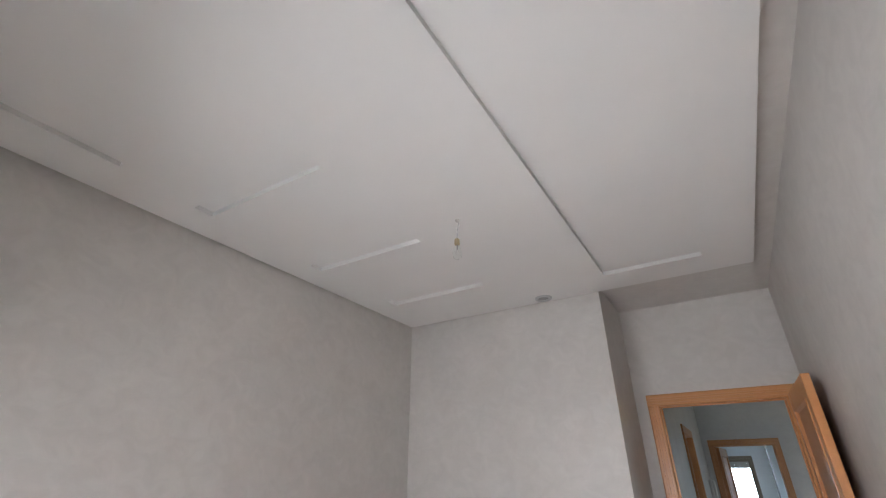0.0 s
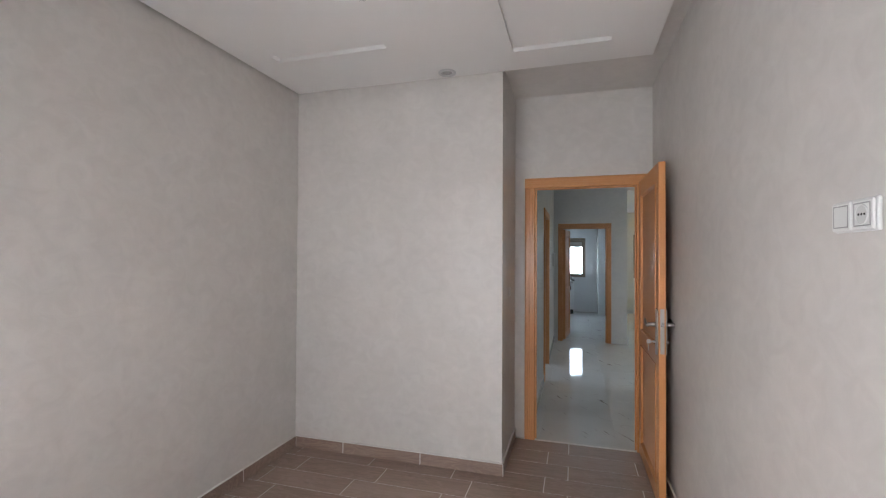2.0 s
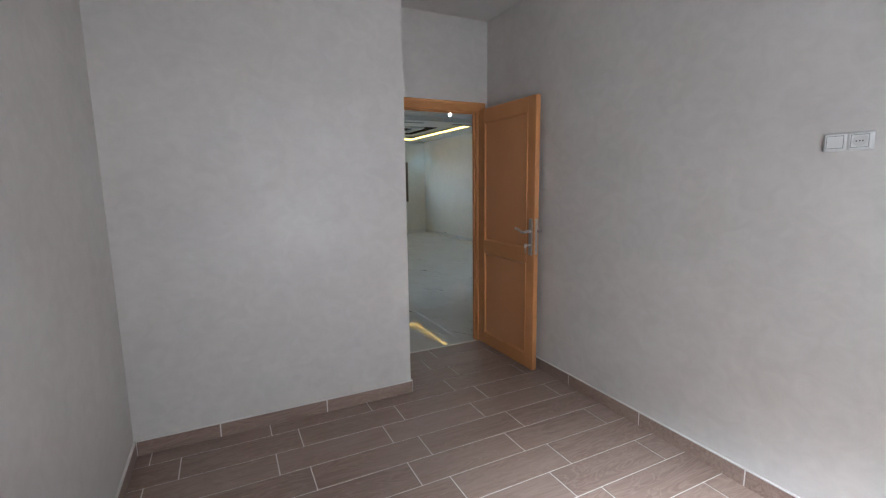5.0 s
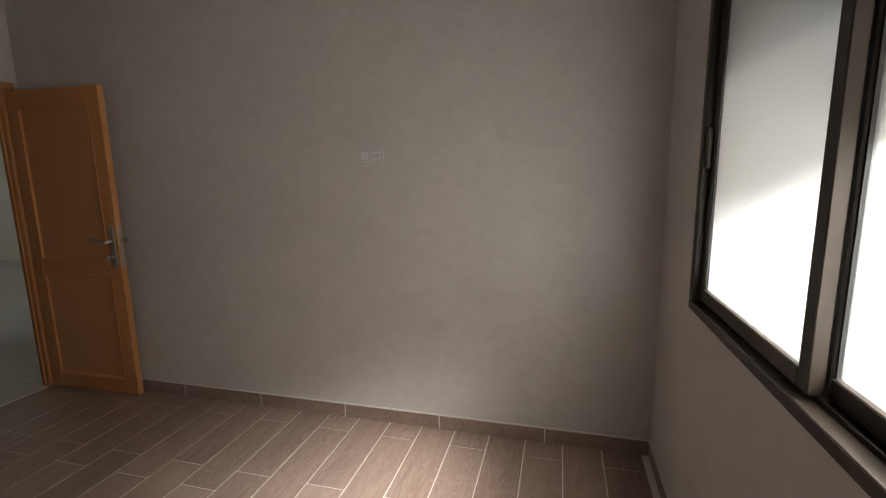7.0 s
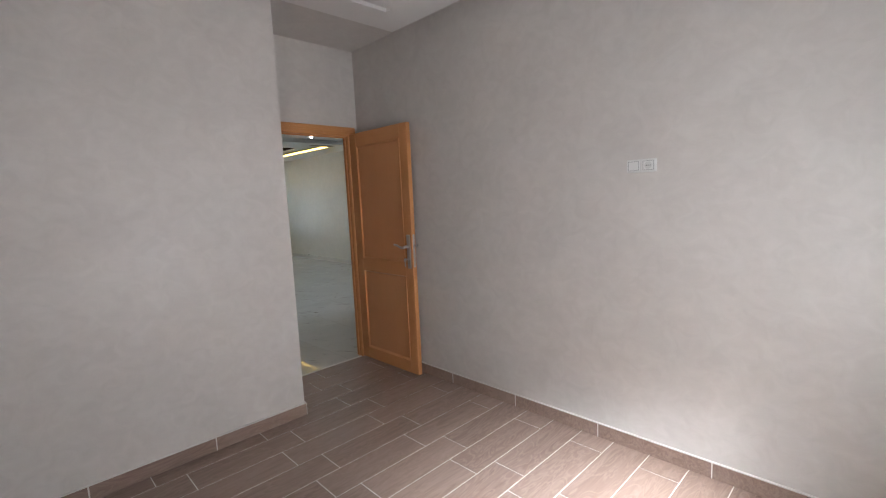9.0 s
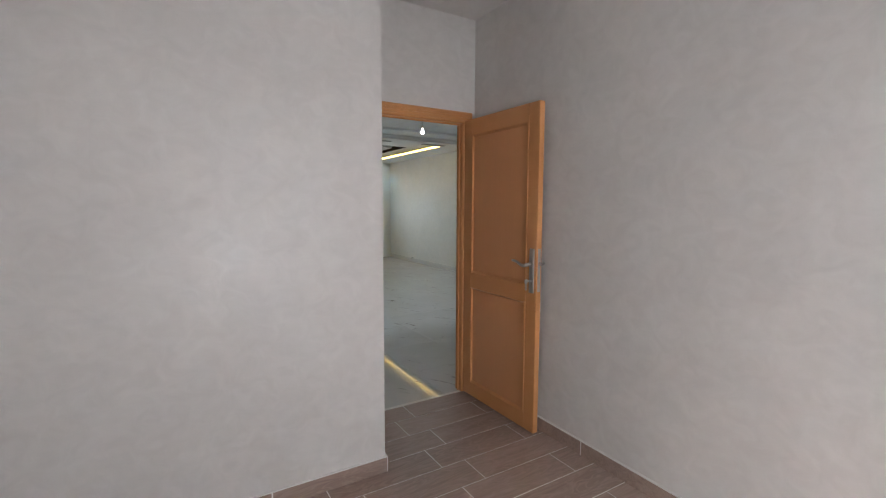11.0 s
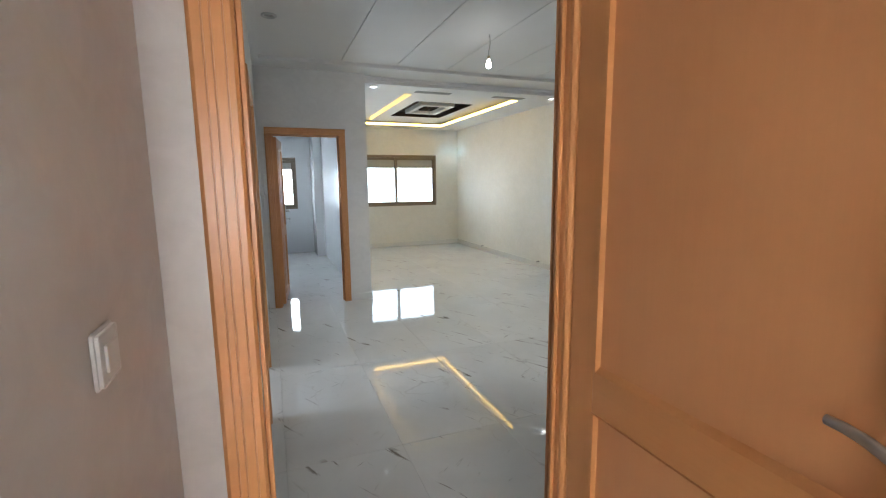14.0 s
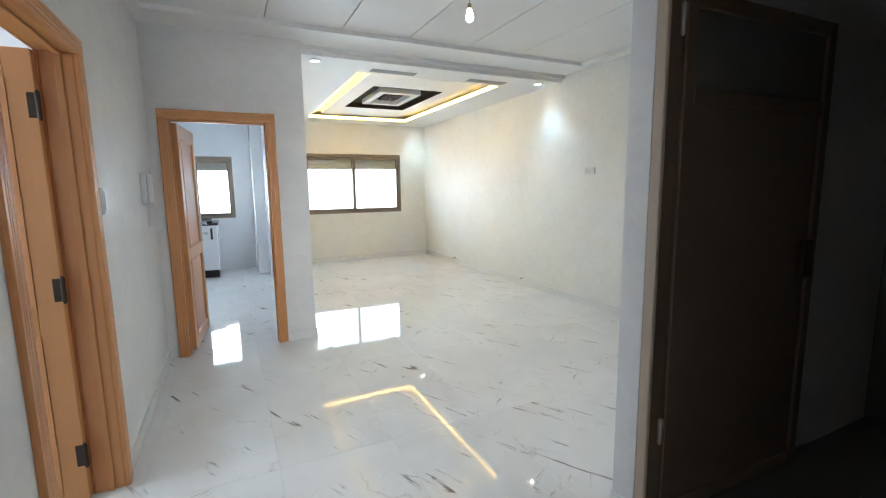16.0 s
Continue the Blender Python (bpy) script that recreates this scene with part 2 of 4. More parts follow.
# ---- building helpers ----
def add_box(bm, x0, x1, y0, y1, z0, z1):
    vs = [bm.verts.new((x, y, z)) for x in (x0, x1) for y in (y0, y1) for z in (z0, z1)]
    for f in ((0, 1, 3, 2), (4, 6, 7, 5), (0, 4, 5, 1), (2, 3, 7, 6), (0, 2, 6, 4), (1, 5, 7, 3)):
        bm.faces.new([vs[i] for i in f])
    return vs


def box_bm(x0, x1, y0, y1, z0, z1, bevel=0.0, segments=2):
    bm = bmesh.new()
    add_box(bm, x0, x1, y0, y1, z0, z1)
    if bevel:
        bmesh.ops.bevel(bm, geom=bm.edges[:], offset=bevel, segments=segments, affect="EDGES", profile=0.5)
    return bm


def disc_bm(radius, z0, z1, segments=28, inner=0.0):
    """A lathe body about z: a puck, or a ring where inner is given."""
    bm = bmesh.new()
    lathe(bm, [(inner, z0), (radius, z0), (radius, z1), (inner, z1)], segments, closed=inner > 0)
    return bm


def lathe(bm, profile, segments=24, closed=False):
    rings = []
    for r, z in profile:
        rings.append([bm.verts.new((r * math.cos(2 * math.pi * k / segments), r * math.sin(2 * math.pi * k / segments), z))
                      for k in range(segments)] if r > 1e-6 else [bm.verts.new((0, 0, z))])
    pairs = list(zip(rings, rings[1:])) + ([(rings[-1], rings[0])] if closed else [])
    for a, b in pairs:
        for k in range(segments):
            k2 = (k + 1) % segments
            quad = [a[k % len(a)], a[k2 % len(a)], b[k2 % len(b)], b[k % len(b)]]
            uniq = list(dict.fromkeys(quad))
            if len(uniq) > 2:
                bm.faces.new(uniq)


def tube(bm, points, radius, segments=10):
    pts = [Vector(p) for p in points]
    rings = []
    for i, p in enumerate(pts):
        way = (pts[min(i + 1, len(pts) - 1)] - pts[max(i - 1, 0)]).normalized()
        side = way.cross(Vector((0.31, 0.2, 0.93))).normalized()
        up = side.cross(way)
        rings.append([bm.verts.new(p + radius * (math.cos(a) * side + math.sin(a) * up))
                      for a in (2 * math.pi * k / segments for k in range(segments))])
    for a, b in zip(rings, rings[1:]):
        for k in range(segments):
            bm.faces.new((a[k], a[(k + 1) % segments], b[(k + 1) % segments], b[k]))
    bm.faces.new(rings[0][::-1])
    bm.faces.new(rings[-1])


def mesh_of(name, bm, mat, smooth=False):
    bmesh.ops.recalc_face_normals(bm, faces=bm.faces[:])
    me = bpy.data.meshes.new(name)
    bm.to_mesh(me)
    bm.free()
    me.materials.append(mat)
    if smooth:
        for p in me.polygons:
            p.use_smooth = True
    return me


def part(name, bm, mat, parent, label="", smooth=False):
    ob = new(name, mesh_of(name, bm, mat, smooth))
    ob.parent = parent
    return tagged(ob, label)


def thing(name, label, category, group="", kind="", at=(0, 0, 0)):
    ob = new(name)
    ob.location = at
    ob.empty_display_size = 0.1
    return tagged(ob, label, category, group, kind)


def setting(name, bm, mat, label, category):
    return tagged(new(name, mesh_of(name, bm, mat)), label, category, kind="structure")


def cells(bm, a0, a1, b0, b1, holes, put):
    """Fill the rectangle a0..a1, b0..b1 but for the holes (a0, a1, b0, b1), cell by cell."""
    As = sorted({a0, a1, *(v for h in holes for v in h[:2])})
    Bs = sorted({b0, b1, *(v for h in holes for v in h[2:])})
    As, Bs = [v for v in As if a0 <= v <= a1], [v for v in Bs if b0 <= v <= b1]
    for p, q in zip(As, As[1:]):
        for r, s in zip(Bs, Bs[1:]):
            ma, mb = (p + q) / 2, (r + s) / 2
            if not any(h[0] < ma < h[1] and h[2] < mb < h[3] for h in holes):
                put(bm, p, q, r, s)
    bmesh.ops.remove_doubles(bm, verts=bm.verts[:], dist=1e-5)
    bm.verts.index_update()
    seen, twice = {}, []
    for f in bm.faces:
        key = tuple(sorted(v.index for v in f.verts))
        seen.setdefault(key, []).append(f)
    for fs in seen.values():
        if len(fs) > 1:
            twice += fs
    bmesh.ops.delete(bm, geom=twice, context="FACES_ONLY")


def wall_along_x(name, x0, x1, y0, y1, z0, z1, mat, label, holes=()):
    bm = bmesh.new()
    cells(bm, x0, x1, z0, z1, holes, lambda b, p, q, r, s: add_box(b, p, q, y0, y1, r, s))
    return setting(name, bm, mat, label, "wall")


def wall_along_y(name, y0, y1, x0, x1, z0, z1, mat, label, holes=()):
    bm = bmesh.new()
    cells(bm, y0, y1, z0, z1, holes, lambda b, p, q, r, s: add_box(b, x0, x1, p, q, r, s))
    return setting(name, bm, mat, label, "wall")


def slab(name, x0, x1, y0, y1, z0, z1, mat, label, category, holes=()):
    bm = bmesh.new()
    cells(bm, x0, x1, y0, y1, holes, lambda b, p, q, r, s: add_box(b, p, q, r, s, z0, z1))
    return setting(name, bm, mat, label, category)


# ---- large structure: bedroom ----
SLAB = 2.78      # beige painted slab over the bedroom
SOFFIT = 2.725   # white gypsum soffit under it
XL, YW, YF = -2.648, -4.045, -0.672   # left wall, window wall, wall beside the door recess
XA = -1.040                        # side of the door recess
BEIGE = "beige pearl plaster bedroom wall with trowel marks"
BW = (-2.04, -0.54, 0.968, 2.12)      # bedroom window opening
wall_along_y("wall_east", YW, 0.1, 0.0, 0.1, 0, 2.9, PLASTER, BEIGE)
wall_along_y("wall_west", YW, YF + 0.1, XL - 0.1, XL, 0, 2.9, PLASTER, BEIGE)
wall_along_x("wall_recess_front", XL, XA, YF, YF + 0.1, 0, SLAB, PLASTER, BEIGE)
wall_along_y("wall_recess_side", YF + 0.1, 0.0, XA - 0.1, XA, 0, SLAB, PLASTER, BEIGE)
wall_along_x("wall_door", XA - 0.1, 0.0, 0.0, 0.026, 0, 2.9, PLASTER, BEIGE, [(-0.917, -0.074, 0, 2.072)])
wall_along_x("wall_window", XL - 0.1, 0.1, YW - 0.2, YW, 0, 2.9, PLASTER, "beige pearl plaster wall around the bedroom window", [BW])
slab("ceiling_slab", XL, 0.0, YW, 0.0, SLAB, 2.9, PLASTER, "beige painted slab above the gypsum soffit", "ceiling")
GROOVES = [(-0.93, -0.89, -3.9, -0.98), (-0.89, -0.37, -1.04, -0.98), (-2.36, -2.325, -3.9, -3.19),
           (-2.40, -1.66, -2.84, -2.745), (-2.42, -1.67, -2.08, -1.985), (-2.40, -1.65, -1.335, -1.24)]
slab("ceiling_soffit", XL + 0.03, -0.11, YW, YF - 0.045, SOFFIT, SOFFIT + 0.026, CEILING, "white gypsum soffit with recessed light slots", "ceiling", GROOVES)
slab("ceiling_soffit_bed", XL + 0.03, -0.11, YW, YF - 0.045, SOFFIT + 0.026, SLAB - 0.003, CEILING, "white gypsum board behind the slots", "ceiling")

# ---- large structure: hall, salon, kitchen, side room, stairwell ----
XH, YK, XS, XP, YB = -0.92, 4.41, 3.32, 0.285, 8.78
GREY = "pale grey pearl plaster hall wall"
HALL_Z = 2.72
wall_along_x("wall_hall_south", -1.05, 1.05, 0.026, 0.052, 0, 2.9, HALL_WALL, GREY, [(-0.917, -0.074, 0, 2.072)])
wall_along_y("wall_hall_west", 0.052, YK, XH - 0.12, XH, 0, 2.9, HALL_WALL, GREY, [(1.75, 2.65, 0, 2.02)])
wall_along_x("wall_kitchen_front", -2.6, XP, YK, YK + 0.12, 0, 2.9, HALL_WALL, GREY, [(-0.808, -0.006, 0, 2.008)])
wall_along_y("wall_salon_west", YK + 0.12, YB, XP - 0.06, XP, 0, 2.9, CREAM_WALL, "cream pearl plaster salon wall")
wall_along_y("wall_kitchen_east", YK + 0.12, YB, XP - 0.12, XP - 0.06, 0, 2.9, KITCHEN_TILE, "white tiled kitchen wall")
SW, KW = (0.91, 2.77, 0.93, 2.03), (-1.40, -0.30, 0.93, 1.95)
wall_along_x("wall_salon_north", XP - 0.06, XS + 0.1, YB, YB + 0.22, 0, 2.9, CREAM_WALL, "cream pearl plaster wall around the salon window", [SW])
wall_along_x("wall_kitchen_north", -2.6, XP - 0.06, YB, YB + 0.22, 0, 2.9, KITCHEN_TILE, "white tiled kitchen wall around its window", [KW])
wall_along_y("wall_salon_east", 1.37, YB, XS, XS + 0.1, 0, 2.9, CREAM_WALL, "cream pearl plaster salon wall washed by spotlights")
wall_along_y("wall_entry", 0.052, 1.475, 1.05, 1.17, 0, 2.9, HALL_WALL, GREY, [(0.28, 1.365, 0, 2.17)])
wall_along_x("wall_entry_return", 1.17, XS, 1.37, 1.47, 0, 2.9, HALL_WALL, GREY)
wall_along_y("wall_kitchen_west", YK + 0.12, YB, -2.7, -2.6, 0, 2.9, KITCHEN_TILE, "white tiled kitchen wall")
slab("kitchen_column", 0.0, XP - 0.12, 8.15, YB, 0, 2.62, KITCHEN_TILE, "white tiled column in the kitchen corner", "column")
wall_along_x("wall_side_south", -4.0, -1.05, 0.9, 1.0, 0, 2.9, HALL_WALL, "pale wall of the side room")
wall_along_x("wall_side_north", -4.0, -1.05, 3.7, 3.8, 0, 2.9, HALL_WALL, "pale wall of the side room")
wall_along_y("wall_side_west", 1.0, 3.7, -4.0, -3.9, 0, 2.9, HALL_WALL, "pale wall of the side room around its window", [(1.9, 2.9, 1.0, 2.0)])
wall_along_x("wall_stair_south", 1.17, 3.1, -0.03, 0.07, 0, 2.9, CONCRETE, "bare concrete stairwell wall, darkened to look unlit")
wall_along_y("wall_stair_east", 0.07, 1.37, 3.0, 3.1, 0, 2.9, CONCRETE, "bare concrete stairwell wall, darkened to look unlit")

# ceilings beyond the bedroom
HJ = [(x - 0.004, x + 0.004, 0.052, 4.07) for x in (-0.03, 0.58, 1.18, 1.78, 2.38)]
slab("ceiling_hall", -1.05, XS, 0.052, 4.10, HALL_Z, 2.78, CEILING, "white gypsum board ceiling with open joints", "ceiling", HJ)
# solid sheet above the joints, its grey painting the shade inside them
slab("ceiling_hall_backing", -1.05, XS, 0.052, 4.10, 2.781, 2.9, SHADE_GREY, "grey sheet painted as the shade inside the ceiling joints", "ceiling")
slab("ceiling_band", -1.05, XS, 4.10, YK + 0.10, 2.685, 2.9, CEILING, "stepped white gypsum cornice band", "ceiling")
slab("ceiling_beam", XP, XS, YK + 0.10, 4.56, 2.65, 2.9, CEILING, "stepped white gypsum cornice band", "ceiling")
TR = (0.95, 2.72, 5.02, 8.28)
slab("ceiling_salon", XP, XS, 4.56, YB, 2.615, 2.66, CEILING, "white gypsum border soffit round the salon tray", "ceiling", [TR])
slab("ceiling_salon_recess", XP, XS, 4.56, YB, 2.74, 2.9, CEILING, "white gypsum tray ceiling of the salon", "ceiling")
slab("ceiling_kitchen", -2.6, XP - 0.12, YK + 0.12, YB, 2.62, 2.9, CEILING, "white kitchen ceiling", "ceiling")
slab("ceiling_side", -4.0, -1.05, 0.9, 3.8, 2.72, 2.9, CEILING, "white side room ceiling", "ceiling")
slab("ceiling_stair", 1.17, 3.1, 0.1, 1.37, 2.72, 2.9, CONCRETE, "bare concrete stairwell ceiling, darkened to look unlit", "ceiling")
slab("roof", -4.2, 3.6, -4.4, 9.1, 2.905, 3.15, CONCRETE, "flat concrete roof slab", "roof")
slab("trim_hall_cornice", XH, XH + 0.07, 0.052, 4.10, 2.68, HALL_Z - 0.002, CEILING, "white gypsum cornice strip along the hall wall", "cornice")
slab("trim_salon_cornice", XS - 0.12, XS - 0.002, 1.48, 4.10, 2.68, HALL_Z - 0.002, CEILING, "white gypsum cornice strip along the wall", "cornice")
slab("trim_kitchen_cornice", -2.5, -0.0, YB - 0.10, YB - 0.002, 2.52, 2.618, CEILING, "white moulded kitchen cornice", "cornice")

# floors: mortar beds, the pieces are laid on them further down
floor = slab("floor", XL - 0.05, 0.05, YW - 0.1, 0.0, -0.2, -0.002, GROUT, "brown wood-look porcelain plank floor with pale grout", "floor")
hall_floor = slab("floor_hall", -4.0, XS, 0.0, YB, -0.2, -0.0015, JOINT, "polished white marble-look tile floor with brown veins", "floor",
                  [(1.06, XS, 0.0, 1.36)])
slab("floor_stair", 1.06, 3.1, 0.1, 1.36, -0.2, -0.004, CONCRETE, "bare concrete stairwell floor, darkened to look unlit", "floor")
slab("storey_below", -4.0, 3.4, -4.24, 8.97, -3.6, -0.2, CONCRETE, "plain rendered storey under the flat", "wall")
ground_bm = bmesh.new()
add_box(ground_bm, -600, 600, -600, 600, -3.8, -3.601)
setting("ground", ground_bm, EARTH, "dusty pale open ground reaching the horizon", "ground")


# ---- windows ----
def sliding_window(name, opening, y, inward, metal, pane_mat, shutter_to, label):
    """Two-sash sliding window. y: the inner face of the wall; inward: +1 where the room lies at greater y."""
    x0, x1, z0, z1 = opening
    w = thing(name, label, "window", kind="structure", at=((x0 + x1) / 2, y, z0))
    inv = Matrix.Translation((-(x0 + x1) / 2, -y, -z0))

    def put(pname, box, mat, bevel=0.003, parent=w, plabel=""):
        a0, a1, d0, d1, c0, c1 = box
        ya, yb = sorted((y + inward * d0, y + inward * d1))
        bm = box_bm(a0, a1, ya, yb, c0, c1, bevel, 1)
        bm.transform(inv)
        return part(pname, bm, mat, parent, plabel)

    f = 0.045
    put("frame_jamb", (x0 - 0.012, x0 + 0.026, -0.10, 0.012, z0 + 0.022, z1 - f), metal)
    put("frame_jamb", (x1 - 0.026, x1 + 0.012, -0.10, 0.012, z0 + 0.022, z1 - f), metal)
    put("frame_sill", (x0 - 0.012, x1 + 0.012, -0.10, 0.012, z0 - 0.012, z0 + 0.022), metal)
    put("frame_head", (x0 - 0.012, x1 + 0.012, -0.10, 0.012, z1 - f, z1 + 0.012), metal)
    for d in (-0.030, -0.066):
        put("track", (x0 + 0.026, x1 - 0.026, d - 0.004, d, z0 + 0.022, z0 + 0.034), metal, 0.0)
    mid, s = (x0 + x1) / 2, 0.042
    for k, (a, b, d) in enumerate(((x0 + 0.026, mid + 0.020, -0.080), (mid - 0.020, x1 - 0.026, -0.042))):
        dd = (d, d + 0.032)
        zb, zt = z0 + 0.034, z1 - f - 0.002
        sash = put("sash", (a, a + s, *dd, zb, zt), metal)
        for nm, bx in (("stile", (b - s, b, *dd, zb, zt)), ("bottom_rail", (a + s, b - s, *dd, zb, zb + 0.045)), ("top_rail", (a + s, b - s, *dd, zt - 0.05, zt))):
            put(nm, bx, metal, 0.003, sash)
        for nm, bx in (("gasket", (a + s - 0.001, a + s + 0.006, d + 0.006, d + 0.026, zb + 0.045, zt - 0.05)),
                       ("gasket", (b - s - 0.006, b - s + 0.001, d + 0.006, d + 0.026, zb + 0.045, zt - 0.05))):
            put(nm, bx, RUBBER, 0.0, sash)
        pane = put("pane", (a + s, b - s, d + 0.014, d + 0.018, zb + 0.045, zt - 0.05), pane_mat, 0.0, sash)
        pane.visible_shadow = False
        if k == 1:
            put("latch", (b - s + 0.014, b - s + 0.034, d + 0.032, d + 0.05, (zb + zt) / 2 - 0.07, (zb + zt) / 2 + 0.07), metal, 0.004, sash)
    n = int((z1 - shutter_to) / 0.045)
    for k in range(n):
        zt = z1 - 0.045 * k
        put("shutter_slat", (x0 + 0.01, x1 - 0.01, -0.150, -0.138, zt - 0.0448, zt), SHUTTER, 0.004)
    put("shutter_guide", (x0, x0 + 0.03, -0.165, -0.125, z0, z1), metal, 0.0)
    put("shutter_guide", (x1 - 0.03, x1, -0.165, -0.125, z0, z1), metal, 0.0)
    put("outer_sill", (x0 - 0.03, x1 + 0.03, -0.27, -0.10, z0 - 0.05, z0 - 0.002), CONCRETE, 0.0)
    return w


sliding_window("window_1", BW, YW, 1, BRONZE, FROSTED, 1.86, "dark bronze aluminium sliding window with frosted panes")
sliding_window("window_2", SW, YB, -1, TAUPE, CLEAR, 1.73, "taupe aluminium sliding window with half-raised shutter")
sliding_window("window_3", KW, YB, -1, TAUPE, CLEAR, 1.72, "taupe aluminium kitchen window with half-raised shutter")


# ---- doors ----
def rot_part(name, bm, mat, parent, m, label="", smooth=False):
    bm.transform(m)
    return part(name, bm, mat, parent, label, smooth)


def architrave_bm(length, width, depth):
    """A fluted lining board: x across its face, y out of the wall (negative), z along it."""
    prof = [(0, 0), (0, -depth * 0.55), (0.004, -depth * 0.8), (width * 0.10, -depth)]
    for k in (0.32, 0.50, 0.76):
        prof += [(width * (k - 0.024), -depth), (width * (k - 0.010), -depth + 0.0035), (width * (k + 0.010), -depth + 0.0035), (width * (k + 0.024), -depth)]
    prof += [(width * 0.92, -depth), (width, -depth * 0.6), (width, 0)]
    bm = bmesh.new()
    a = [bm.verts.new((x, y, 0)) for x, y in prof]
    b = [bm.verts.new((x, y, length)) for x, y in prof]
    for k in range(len(prof)):
        k2 = (k + 1) % len(prof)
        bm.faces.new((a[k], a[k2], b[k2], b[k]))
    bm.faces.new(a[::-1])
    bm.faces.new(b)
    return bm


def door_frame(parent, x0, x1, top, aw, deep, m, back=(0, 1)):
    """Lining of an opening x0..x1 in a wall from y 0 to y deep, with architraves on both faces. m places it."""
    t = 0.04
    rot_part("jamb", box_bm(x0 - t, x0, 0.0005, deep - 0.0005, 0, top, 0.003, 1), DOOR_WOOD, parent, m)
    rot_part("jamb", box_bm(x1, x1 + t, 0.0005, deep - 0.0005, 0, top, 0.003, 1), DOOR_WOOD, parent, m)
    rot_part("head", box_bm(x0 - t, x1 + t, 0.0005, deep - 0.0005, top, top + t, 0.003, 1), HEAD_WOOD, parent, m)
    rot_part("door_stop", box_bm(x0, x0 + 0.012, deep * 0.35, deep * 0.55, 0, top - 0.012, 0.002, 1), DOOR_WOOD, parent, m)
    rot_part("door_stop", box_bm(x1 - 0.012, x1, deep * 0.35, deep * 0.55, 0, top - 0.012, 0.002, 1), DOOR_WOOD, parent, m)
    rot_part("door_stop", box_bm(x0, x1, deep * 0.35, deep * 0.55, top - 0.012, top, 0.002, 1), HEAD_WOOD, parent, m)
    for side in (0, 1):
        turn = Matrix() if side == 0 else Matrix.Translation((x0 + x1, deep, 0)) @ Matrix.Rotation(math.pi, 4, "Z")
        for k, x in enumerate((x0 - aw, x1)):
            if side and k == 1 and 0 not in back:
                continue
            bm = architrave_bm(top, aw, 0.018)
            bm.transform(Matrix.Translation((x, 0, 0)))
            rot_part("architrave", bm, DOOR_WOOD, parent, m @ turn)
        bm = architrave_bm(x1 - x0 + 2 * aw, aw, 0.018)
        bm.transform(Matrix.Translation((x0 - aw, 0, top + aw)) @ Matrix.Rotation(math.pi / 2, 4, "Y"))
        rot_part("head_architrave", bm, HEAD_WOOD, parent, m @ turn)


